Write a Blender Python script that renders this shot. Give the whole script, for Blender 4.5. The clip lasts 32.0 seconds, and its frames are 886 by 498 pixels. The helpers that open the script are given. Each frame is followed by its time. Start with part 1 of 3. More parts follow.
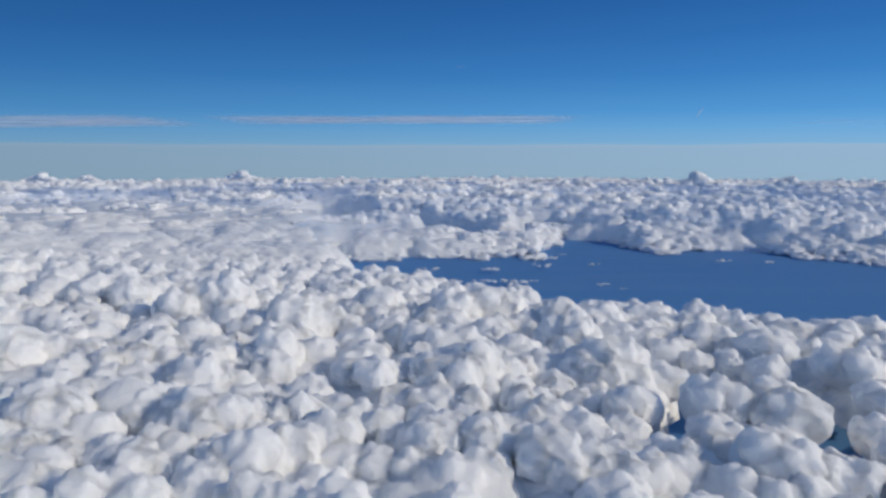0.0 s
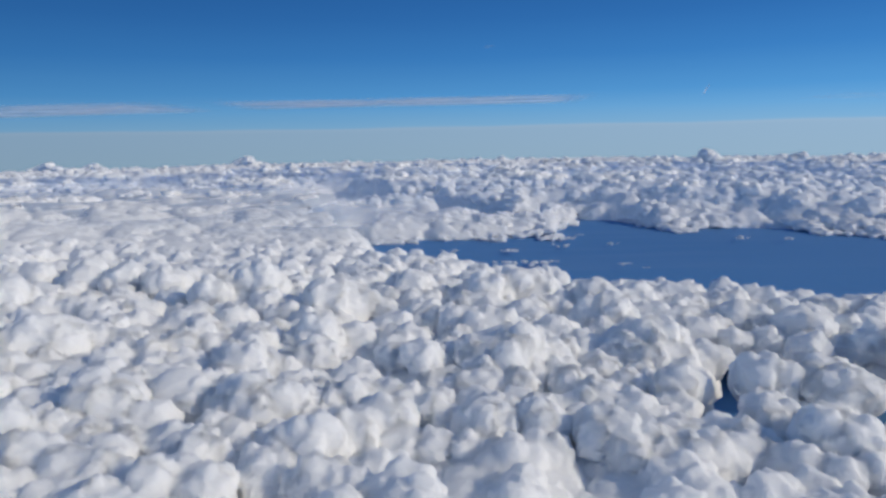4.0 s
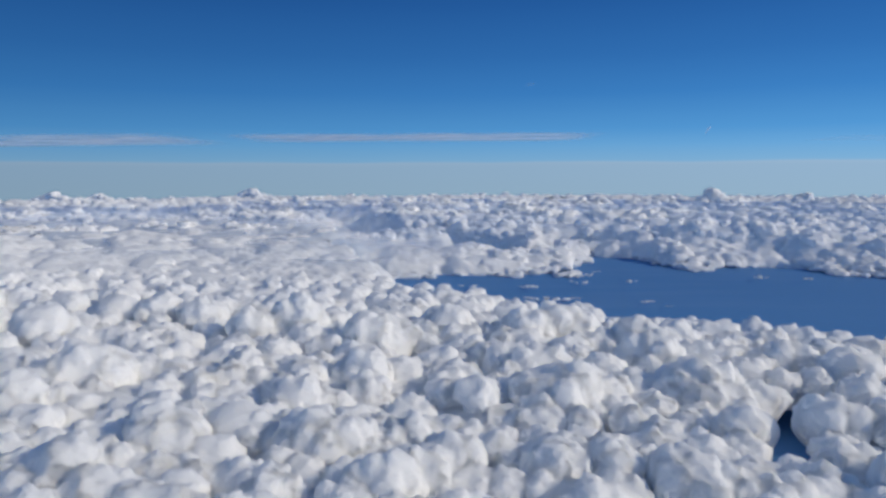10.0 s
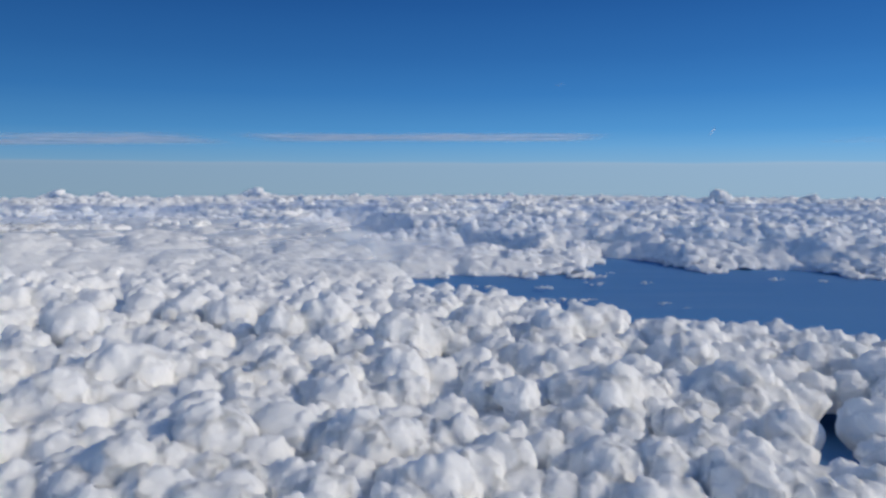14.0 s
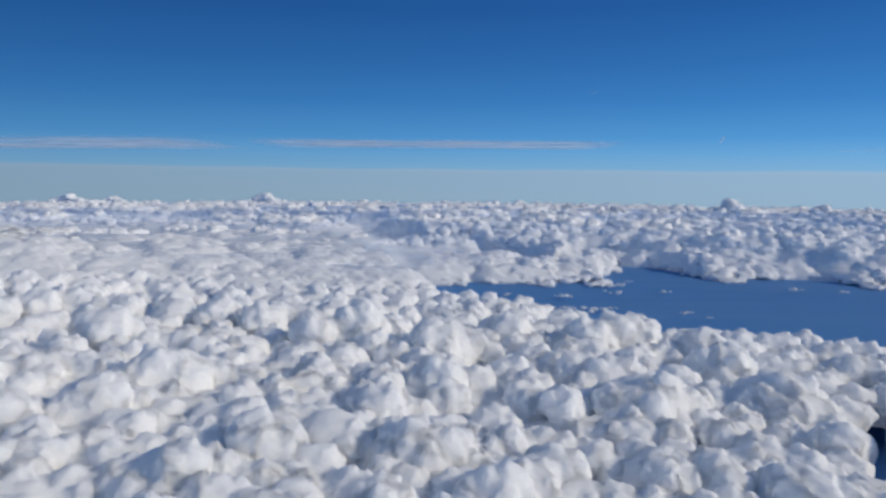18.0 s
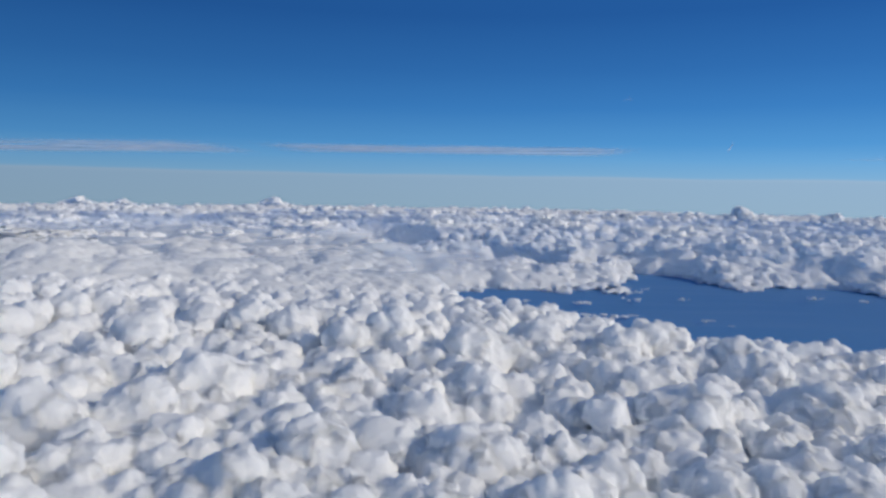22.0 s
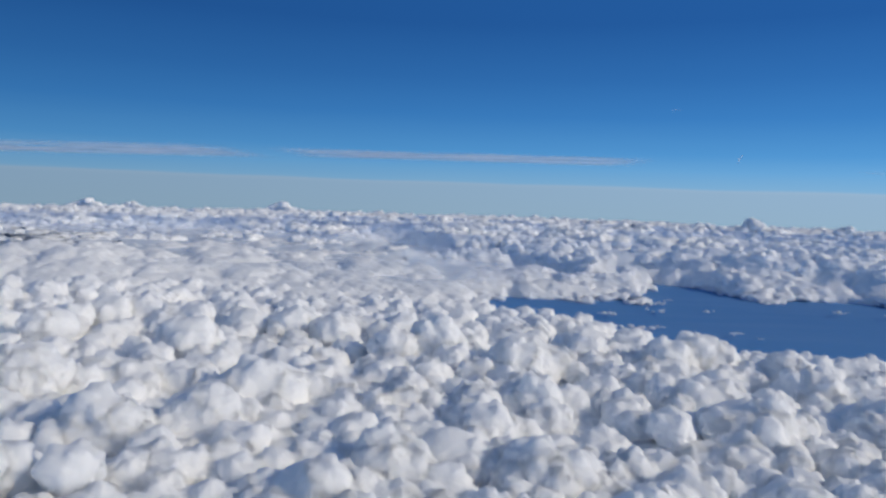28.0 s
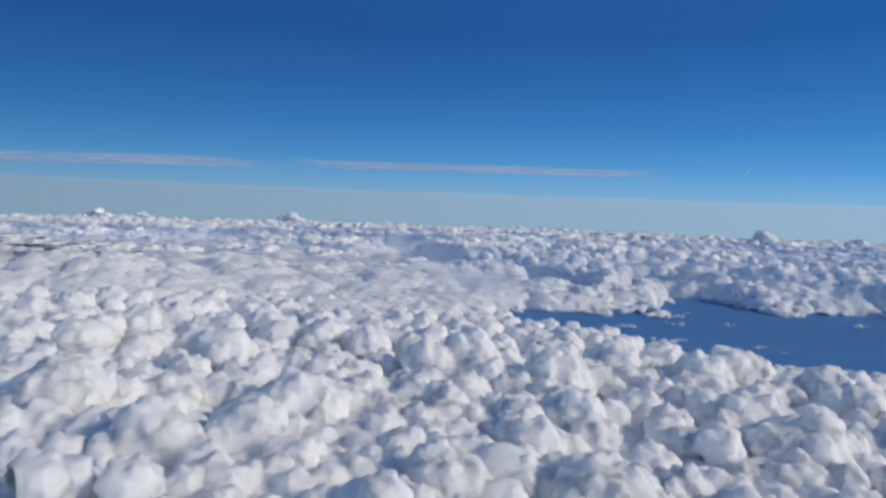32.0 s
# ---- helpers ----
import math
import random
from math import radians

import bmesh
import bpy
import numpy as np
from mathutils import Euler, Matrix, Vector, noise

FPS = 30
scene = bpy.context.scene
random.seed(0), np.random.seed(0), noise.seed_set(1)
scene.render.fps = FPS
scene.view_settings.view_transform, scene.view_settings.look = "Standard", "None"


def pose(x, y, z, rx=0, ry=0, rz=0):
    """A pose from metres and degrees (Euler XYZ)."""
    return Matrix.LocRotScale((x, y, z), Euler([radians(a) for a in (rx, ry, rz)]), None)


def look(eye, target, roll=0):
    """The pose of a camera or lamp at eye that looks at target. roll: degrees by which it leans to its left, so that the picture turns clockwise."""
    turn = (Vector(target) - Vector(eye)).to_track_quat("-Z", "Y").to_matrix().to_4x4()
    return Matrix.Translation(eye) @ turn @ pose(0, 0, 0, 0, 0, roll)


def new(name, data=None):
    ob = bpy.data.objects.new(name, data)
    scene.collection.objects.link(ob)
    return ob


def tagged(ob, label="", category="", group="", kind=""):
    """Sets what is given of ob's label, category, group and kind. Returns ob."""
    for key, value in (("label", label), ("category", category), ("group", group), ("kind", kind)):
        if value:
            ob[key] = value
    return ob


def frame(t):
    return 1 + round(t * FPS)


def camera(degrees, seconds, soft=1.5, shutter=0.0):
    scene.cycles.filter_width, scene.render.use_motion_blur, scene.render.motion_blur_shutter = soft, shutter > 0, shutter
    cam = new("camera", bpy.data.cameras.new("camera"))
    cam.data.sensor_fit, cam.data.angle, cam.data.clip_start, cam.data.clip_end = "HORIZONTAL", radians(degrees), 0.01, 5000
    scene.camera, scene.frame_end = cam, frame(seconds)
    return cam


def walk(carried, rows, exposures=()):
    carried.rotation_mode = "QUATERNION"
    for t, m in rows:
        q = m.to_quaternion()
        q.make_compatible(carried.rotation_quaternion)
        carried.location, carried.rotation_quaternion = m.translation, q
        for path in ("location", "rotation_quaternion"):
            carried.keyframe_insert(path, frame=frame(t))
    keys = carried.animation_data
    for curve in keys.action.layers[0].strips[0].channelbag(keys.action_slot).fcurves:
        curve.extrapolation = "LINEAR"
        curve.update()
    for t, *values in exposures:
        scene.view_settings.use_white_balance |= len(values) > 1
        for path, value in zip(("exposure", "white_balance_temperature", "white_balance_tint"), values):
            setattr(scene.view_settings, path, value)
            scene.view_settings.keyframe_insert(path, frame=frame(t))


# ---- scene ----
# A sea of clouds seen from a cruising airliner, built at one hundredth of its true size
# (one metre here is one hundred metres of air), so that the horizon lies inside the camera's reach.
import itertools

cam = camera(65, 32.0, soft=3.0)
PATH = [
    (0, pose(-0.00, 0.00, 44.00, 82.286, -0.005, -0.011)),
    (0.5, pose(-1.00, 0.08, 44.00, 82.101, -0.023, 0.048)),
    (1, pose(-2.00, 0.17, 44.00, 81.846, -0.003, 0.112)),
    (1.5, pose(-3.00, 0.25, 44.00, 81.552, 0.102, 0.163)),
    (2, pose(-4.00, 0.34, 44.00, 81.269, 0.289, 0.185)),
    (2.5, pose(-5.00, 0.42, 44.00, 81.051, 0.515, 0.186)),
    (3, pose(-6.00, 0.50, 44.00, 80.890, 0.748, 0.187)),
    (3.5, pose(-7.00, 0.59, 44.00, 80.790, 1.010, 0.188)),
    (5.5, pose(-11.00, 0.92, 44.00, 81.459, 1.096, 0.346)),
    (6, pose(-12.00, 1.01, 44.00, 81.852, 0.995, 0.340)),
    (6.5, pose(-13.00, 1.09, 44.00, 82.356, 0.916, 0.350)),
    (7, pose(-14.00, 1.18, 44.00, 82.892, 0.850, 0.376)),
    (7.5, pose(-15.00, 1.26, 44.00, 83.329, 0.770, 0.410)),
    (8, pose(-16.00, 1.34, 44.00, 83.585, 0.656, 0.427)),
    (8.5, pose(-17.00, 1.43, 44.00, 83.714, 0.504, 0.431)),
    (9, pose(-18.00, 1.51, 44.00, 83.754, 0.355, 0.410)),
    (9.5, pose(-19.00, 1.60, 44.00, 83.736, 0.255, 0.346)),
    (10, pose(-20.00, 1.68, 44.00, 83.699, 0.189, 0.280)),
    (10.5, pose(-21.00, 1.76, 44.00, 83.650, 0.133, 0.236)),
    (11, pose(-22.00, 1.85, 44.00, 83.592, 0.084, 0.228)),
    (11.5, pose(-23.00, 1.93, 44.00, 83.546, 0.050, 0.234)),
    (12, pose(-24.00, 2.02, 44.00, 83.535, 0.024, 0.252)),
    (12.5, pose(-25.00, 2.10, 44.00, 83.561, 0.003, 0.266)),
    (13, pose(-26.00, 2.18, 44.00, 83.607, -0.032, 0.312)),
    (13.5, pose(-27.00, 2.27, 44.00, 83.665, -0.068, 0.371)),
    (14, pose(-28.00, 2.35, 44.00, 83.716, -0.107, 0.434)),
    (14.5, pose(-29.00, 2.44, 44.00, 83.760, -0.149, 0.479)),
    (16.5, pose(-33.00, 2.77, 44.00, 84.000, -0.338, 0.741)),
    (17, pose(-34.00, 2.86, 44.00, 84.087, -0.417, 0.826)),
    (17.5, pose(-35.00, 2.94, 44.00, 84.177, -0.485, 0.888)),
    (18, pose(-36.00, 3.03, 44.00, 84.270, -0.570, 0.938)),
    (18.5, pose(-37.00, 3.11, 44.00, 84.352, -0.654, 0.982)),
    (19, pose(-38.00, 3.19, 44.00, 84.426, -0.740, 1.029)),
    (19.5, pose(-39.00, 3.28, 44.00, 84.500, -0.792, 1.088)),
    (20, pose(-40.00, 3.36, 44.00, 84.566, -0.841, 1.159)),
    (20.5, pose(-41.00, 3.45, 44.00, 84.601, -0.887, 1.221)),
    (21, pose(-42.00, 3.53, 44.00, 84.626, -0.927, 1.265)),
    (21.5, pose(-43.00, 3.61, 44.00, 84.662, -0.963, 1.322)),
    (22, pose(-44.00, 3.70, 44.00, 84.706, -1.021, 1.374)),
    (22.5, pose(-45.00, 3.78, 44.00, 84.738, -1.090, 1.408)),
    (23, pose(-46.00, 3.87, 44.00, 84.759, -1.146, 1.439)),
    (23.5, pose(-47.00, 3.95, 44.00, 84.781, -1.217, 1.483)),
    (24, pose(-48.00, 4.03, 44.00, 84.803, -1.309, 1.512)),
    (24.5, pose(-49.00, 4.12, 44.00, 84.824, -1.402, 1.532)),
    (25, pose(-50.00, 4.20, 44.00, 84.844, -1.480, 1.562)),
    (25.5, pose(-51.00, 4.29, 44.00, 84.873, -1.558, 1.604)),
    (27.5, pose(-55.00, 4.62, 44.00, 85.194, -1.822, 1.755)),
    (28, pose(-56.00, 4.71, 44.00, 85.277, -1.864, 1.771)),
    (28.5, pose(-57.00, 4.79, 44.00, 85.376, -1.922, 1.797)),
    (29, pose(-58.00, 4.87, 44.00, 85.488, -1.967, 1.838)),
    (29.5, pose(-59.00, 4.96, 44.00, 85.614, -2.001, 1.894)),
    (30, pose(-60.00, 5.04, 44.00, 85.728, -2.004, 1.932)),
    (30.5, pose(-61.00, 5.13, 44.00, 85.848, -2.003, 1.970)),
    (31, pose(-62.00, 5.21, 44.00, 85.976, -1.990, 2.022)),
    (31.5, pose(-63.00, 5.29, 44.00, 86.096, -1.998, 2.104)),
    (32, pose(-64.00, 5.38, 44.00, 86.183, -2.031, 2.206)),
]
walk(cam, PATH)

# ---- sky and sun ----
SUN_AZ, SUN_EL = radians(106), radians(26)      # azimuth clockwise from the flight's view axis (+y)
EARTH = 63710.0                                  # the earth's radius at this scale
scene.view_settings.exposure = 0.0

world = bpy.data.worlds.new("sky")
scene.world = world
world.use_nodes = True
wn = world.node_tree
wn.nodes.clear()
sky = wn.nodes.new("ShaderNodeTexSky")
sky.sky_type = "NISHITA"
sky.sun_disc = False
sky.sun_elevation = SUN_EL
sky.sun_rotation = SUN_AZ
sky.altitude = 8000
sky.air_density, sky.dust_density, sky.ozone_density = 1.6, 0.3, 2.0
bg = wn.nodes.new("ShaderNodeBackground")
bg.inputs["Strength"].default_value = 0.136
wo = wn.nodes.new("ShaderNodeOutputWorld")
wn.links.new(sky.outputs[0], bg.inputs["Color"])
wn.links.new(bg.outputs[0], wo.inputs["Surface"])

to_sun = Vector((math.sin(SUN_AZ) * math.cos(SUN_EL), math.cos(SUN_AZ) * math.cos(SUN_EL), math.sin(SUN_EL)))
sun = new("sun", bpy.data.lights.new("sun", "SUN"))
sun.data.energy = 2.15
sun.data.angle = radians(0.6)
sun.data.color = (1.0, 0.89, 0.70)
sun.matrix_world = look(to_sun * 100, (0, 0, 0))


# ---- materials ----
def material(name):
    m = bpy.data.materials.new(name)
    m.use_nodes = True
    m.node_tree.nodes.clear()
    return m, m.node_tree.nodes, m.node_tree.links


def node(nodes, kind, **inputs):
    n = nodes.new(kind)
    for key, value in inputs.items():
        n.inputs[key].default_value = value
    return n


def noise_node(nodes, links, coord, scale, detail, rough=0.55):
    n = node(nodes, "ShaderNodeTexNoise", Scale=scale, Detail=detail, Roughness=rough)
    links.new(coord, n.inputs["Vector"])
    return n


def cloud_material(name, colour, grain, bump, depth):
    """Dense white cloud: light sinks in and scatters about before it leaves; a soft curdled relief at two scales."""
    m, N, L = material(name)
    place = N.new("ShaderNodeNewGeometry").outputs["Position"]
    coarse = noise_node(N, L, place, grain * 0.25, 4)
    ramp = N.new("ShaderNodeMixRGB")
    ramp.inputs[1].default_value = (*[c * 0.985 for c in colour], 1)
    ramp.inputs[2].default_value = (*colour, 1)
    L.new(coarse.outputs["Fac"], ramp.inputs[0])
    b = node(N, "ShaderNodeBump", Strength=bump, Distance=1.0 / grain)
    L.new(noise_node(N, L, place, grain, 5, 0.6).outputs["Fac"], b.inputs["Height"])
    p = node(N, "ShaderNodeBsdfPrincipled", Roughness=1.0)
    p.inputs["Specular IOR Level"].default_value = 0.0
    p.inputs["Subsurface Weight"].default_value = 1.0
    p.inputs["Subsurface Radius"].default_value = (1.0, 1.0, 1.0)
    p.inputs["Subsurface Scale"].default_value = depth
    L.new(ramp.outputs[0], p.inputs["Base Color"])
    L.new(b.outputs[0], p.inputs["Normal"])
    out = N.new("ShaderNodeOutputMaterial")
    L.new(p.outputs[0], out.inputs["Surface"])
    return m


def veil_material(name, colour, stretch, scale, low, high, most, edge):
    """Thin cloud: white where a drawn-out noise is high, clear air elsewhere, fading to the sheet's rim."""
    m, N, L = material(name)
    tex = N.new("ShaderNodeTexCoord")
    mapping = N.new("ShaderNodeMapping")
    mapping.inputs["Scale"].default_value = stretch
    L.new(tex.outputs["Object"], mapping.inputs["Vector"])
    n = noise_node(N, L, mapping.outputs[0], scale, 5, 0.6)
    rng = node(N, "ShaderNodeMapRange", **{"From Min": low, "From Max": high, "To Max": most})
    rng.interpolation_type = "SMOOTHSTEP"
    L.new(n.outputs["Fac"], rng.inputs["Value"])
    uv = N.new("ShaderNodeUVMap")
    sep = N.new("ShaderNodeSeparateXYZ")
    L.new(uv.outputs[0], sep.inputs[0])
    product = rng.outputs[0]
    for axis, width in zip("XY", edge):
        # u(1-u) falls to nothing at both rims
        one = node(N, "ShaderNodeMath")
        one.operation = "SUBTRACT"
        one.inputs[0].default_value = 1.0
        L.new(sep.outputs[axis], one.inputs[1])
        par = N.new("ShaderNodeMath")
        par.operation = "MULTIPLY"
        L.new(sep.outputs[axis], par.inputs[0])
        L.new(one.outputs[0], par.inputs[1])
        fade = node(N, "ShaderNodeMapRange", **{"From Min": 0.0, "From Max": width})
        fade.interpolation_type = "SMOOTHSTEP"
        L.new(par.outputs[0], fade.inputs["Value"])
        times = N.new("ShaderNodeMath")
        times.operation = "MULTIPLY"
        L.new(product, times.inputs[0])
        L.new(fade.outputs[0], times.inputs[1])
        product = times.outputs[0]
    clear = N.new("ShaderNodeBsdfTransparent")
    white = node(N, "ShaderNodeBsdfDiffuse", Color=(*colour, 1))
    through_light = node(N, "ShaderNodeBsdfTranslucent", Color=(*colour, 1))
    both = node(N, "ShaderNodeMixShader", Fac=0.5)
    L.new(white.outputs[0], both.inputs[1])
    L.new(through_light.outputs[0], both.inputs[2])
    mix = N.new("ShaderNodeMixShader")
    L.new(product, mix.inputs[0])
    L.new(clear.outputs[0], mix.inputs[1])
    L.new(both.outputs[0], mix.inputs[2])
    out = N.new("ShaderNodeOutputMaterial")
    L.new(mix.outputs[0], out.inputs["Surface"])
    return m


def haze_tint_material():
    """Aerial haze imitated by a thin bluish sheet that thickens with distance over far clouds."""
    m, N, L = material("haze_tint_blue")
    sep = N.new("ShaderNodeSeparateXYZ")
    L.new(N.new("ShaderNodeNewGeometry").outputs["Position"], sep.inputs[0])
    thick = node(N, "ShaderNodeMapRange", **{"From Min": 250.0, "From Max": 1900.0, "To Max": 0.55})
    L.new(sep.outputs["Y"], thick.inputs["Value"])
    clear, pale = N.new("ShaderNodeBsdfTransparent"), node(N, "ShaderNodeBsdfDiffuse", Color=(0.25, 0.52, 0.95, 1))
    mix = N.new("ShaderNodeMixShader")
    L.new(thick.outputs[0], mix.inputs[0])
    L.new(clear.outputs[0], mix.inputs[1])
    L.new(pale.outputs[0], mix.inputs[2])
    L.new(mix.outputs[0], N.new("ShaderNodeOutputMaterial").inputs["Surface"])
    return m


def sky_material():
    """Sky low over the horizon: a glow that deepens with height, and the pale haze layer that ends in a sharp top."""
    m, N, L = material("low_sky")
    pos = N.new("ShaderNodeNewGeometry").outputs["Position"]
    sep = N.new("ShaderNodeSeparateXYZ")
    L.new(pos, sep.inputs[0])
    stretch = N.new("ShaderNodeMapping")
    stretch.inputs["Scale"].default_value = (0.0012, 0.0012, 0.02)
    L.new(pos, stretch.inputs["Vector"])
    wob = noise_node(N, L, stretch.outputs[0], 1.0, 4)
    sway = N.new("ShaderNodeMath")
    sway.operation = "MULTIPLY_ADD"
    L.new(wob.outputs["Fac"], sway.inputs[0])
    sway.inputs[1].default_value = 24.0
    L.new(sep.outputs["Z"], sway.inputs[2])
    rng = node(N, "ShaderNodeMapRange", **{"From Min": -300.0, "From Max": 1500.0})
    L.new(sway.outputs[0], rng.inputs["Value"])
    ramp = N.new("ShaderNodeValToRGB")
    L.new(rng.outputs[0], ramp.inputs[0])
    stops = SKY_STOPS
    while len(ramp.color_ramp.elements) < len(stops):
        ramp.color_ramp.elements.new(0.5)
    for e, (z, c) in zip(ramp.color_ramp.elements, stops):
        e.position = (z + 300.0) / 1800.0
        e.color = (*[((v / 255 + 0.055) / 1.055) ** 2.4 for v in c], 1)
    em = node(N, "ShaderNodeEmission", Strength=1.0)
    side = node(N, "ShaderNodeMapRange", **{"From Min": -2600.0, "From Max": 2600.0, "To Min": 0.92, "To Max": 1.22})
    L.new(sep.outputs["X"], side.inputs["Value"])     # brighter towards the sun's side
    L.new(side.outputs[0], em.inputs["Strength"])
    L.new(ramp.outputs[0], em.inputs["Color"])
    out = N.new("ShaderNodeOutputMaterial")
    L.new(em.outputs[0], out.inputs["Surface"])
    return m


def sea_material():
    m, N, L = material("haze_tinted_sea")
    pos = N.new("ShaderNodeNewGeometry").outputs["Position"]
    big = noise_node(N, L, pos, 0.006, 5)
    mix = N.new("ShaderNodeMixRGB")
    # both blues are raised to include the glow of hazy air above the water
    mix.inputs[1].default_value = (0.08, 0.25, 0.545, 1)
    mix.inputs[2].default_value = (0.12, 0.30, 0.59, 1)
    L.new(big.outputs["Fac"], mix.inputs[0])
    # paler drawn-out streaks of haze, mixed into the sea's base colour
    drawn = N.new("ShaderNodeMapping")
    drawn.inputs["Scale"].default_value = (0.006, 0.05, 1.0)
    drawn.inputs["Rotation"].default_value = (0, 0, 0.15)
    L.new(pos, drawn.inputs["Vector"])
    band = node(N, "ShaderNodeMapRange", **{"From Min": 0.5, "From Max": 0.72, "To Max": 0.22})
    L.new(noise_node(N, L, drawn.outputs[0], 1.0, 4).outputs["Fac"], band.inputs["Value"])
    haze_tint = N.new("ShaderNodeMixRGB")
    haze_tint.inputs[2].default_value = (0.22, 0.36, 0.62, 1)
    L.new(band.outputs[0], haze_tint.inputs[0])
    L.new(mix.outputs[0], haze_tint.inputs[1])
    mix = haze_tint
    b = node(N, "ShaderNodeBump", Strength=0.1)
    L.new(noise_node(N, L, pos, 0.8, 4).outputs["Fac"], b.inputs["Height"])
    p = node(N, "ShaderNodeBsdfPrincipled", Roughness=0.7)
    p.inputs["Specular IOR Level"].default_value = 0.2
    L.new(mix.outputs[0], p.inputs["Base Color"])
    L.new(b.outputs[0], p.inputs["Normal"])
    out = N.new("ShaderNodeOutputMaterial")
    L.new(p.outputs[0], out.inputs["Surface"])
    return m


# heights on the far sky and the colour seen there
SKY_STOPS = [(-260, (138, 165, 184)), (-110, (136, 164, 186)), (100, (135, 164, 190)), (116, (140, 167, 192)), (126, (116, 162, 198)),
             (230, (97, 154, 201)), (330, (76, 140, 196)), (560, (55, 118, 181)), (800, (44, 102, 166)), (1150, (33, 85, 149))]
CLOUD = cloud_material("dense_cloud", (0.99, 0.99, 0.99), 1.2, 0.25, 3.4)
DECK = cloud_material("cloud_layer", (0.99, 0.99, 0.99), 1.2, 0.25, 3.4)
FAR = cloud_material("distant_cloud", (0.985, 0.985, 0.985), 0.6, 0.3, 3.0)
SKY = sky_material()
SEA = sea_material()


# ---- geometry helpers ----
def drop(x, y):
    """How far the round earth has sunk at (x, y)."""
    return (x * x + y * y) / (2 * EARTH)


def grown(name, verts, faces, mat, parent=None, smooth=True):
    me = bpy.data.meshes.new(name)
    me.from_pydata(verts, [], faces)
    me.materials.append(mat)
    if smooth:
        me.polygons.foreach_set("use_smooth", np.ones(len(me.polygons), bool))
    me.update()
    ob = new(name, me)
    ob.parent = parent
    return ob


def quads(rows, cols):
    i = np.arange(rows - 1)[:, None] * cols + np.arange(cols - 1)[None, :]
    return np.stack([i, i + 1, i + cols + 1, i + cols], -1).reshape(-1, 4)


def grid_mesh(name, verts, faces, mat):
    """A large mesh straight from arrays of corners and quads."""
    me = bpy.data.meshes.new(name)
    me.vertices.add(len(verts))
    me.vertices.foreach_set("co", verts.astype(np.float32).ravel())
    k = faces.shape[1]
    me.loops.add(faces.size)
    me.loops.foreach_set("vertex_index", faces.astype(np.int32).ravel())
    me.polygons.add(len(faces))
    me.polygons.foreach_set("loop_start", np.arange(0, faces.size, k, dtype=np.int32))
    me.polygons.foreach_set("use_smooth", np.ones(len(faces), bool))
    me.materials.append(mat)
    me.update(calc_edges=True)
    me.validate()
    return new(name, me)


def hashed(ix, iy, salt):
    h = (ix * 374761393 + iy * 668265263 + salt * 974634777) & 0x7FFFFFFF
    h = ((h ^ (h >> 13)) * 1274126177) & 0x7FFFFFFF
    return ((h ^ (h >> 16)) & 0xFFFFF) / 0xFFFFF


def domes(x, y, size, salt):
    """Height of close-packed round heads of about that size (0 to about 1)."""
    u, v = x / size, y / size
    iu, iv = np.floor(u).astype(np.int64), np.floor(v).astype(np.int64)
    best = np.zeros_like(u)
    for du in (-1, 0, 1):
        for dv in (-1, 0, 1):
            a, b = iu + du, iv + dv
            cx, cy = a + hashed(a, b, salt), b + hashed(a, b, salt + 1)
            r = 0.55 + 0.45 * hashed(a, b, salt + 2)
            q = 1 - ((u - cx) ** 2 + (v - cy) ** 2) / (r * r)
            best = np.maximum(best, r * np.sqrt(np.clip(q, 0, 1)))
    return best


def knobs(p, size, salt):
    """Round knobs of about that size packed in space (0 to about 1) with soft creases, for swelling along a normal."""
    u = p / size
    cell = np.floor(u).astype(np.int64)
    total = np.full(len(p), 0.3)
    for k in range(27):
        a = cell + (k % 3 - 1, k // 3 % 3 - 1, k // 9 - 1)
        key = a[:, 1] * 7919 + a[:, 2] * 104729
        c = a + np.stack([hashed(a[:, 0], key, salt + i) for i in range(3)], 1)
        r = 0.5 + 0.5 * hashed(a[:, 0], key, salt + 3)
        total += np.exp(20 * (r * r - ((u - c) ** 2).sum(1)))
    return np.log(total) / 20


def swell(x, y, size, salt):
    """Smooth hills of about that size, 0 to 1."""
    u, v = x / size, y / size
    iu, iv = np.floor(u).astype(np.int64), np.floor(v).astype(np.int64)
    fu, fv = u - iu, v - iv
    fu, fv = fu * fu * (3 - 2 * fu), fv * fv * (3 - 2 * fv)
    h = [[hashed(iu + a, iv + b, salt) for b in (0, 1)] for a in (0, 1)]
    return (h[0][0] * (1 - fu) + h[1][0] * fu) * (1 - fv) + (h[0][1] * (1 - fu) + h[1][1] * fu) * fv


def soft(value, low, high):
    s = np.clip((value - low) / (high - low), 0, 1)
    return s * s * (3 - 2 * s)


def shore(x):
    """Where the far bank and its shelf begin, beyond the gap."""
    return np.interp(x, (-90, -60, 0, 66, 76, 100, 125, 150, 217, 264, 330), (490, 462, 466, 474, 520, 566, 560, 505, 498, 455, 400))


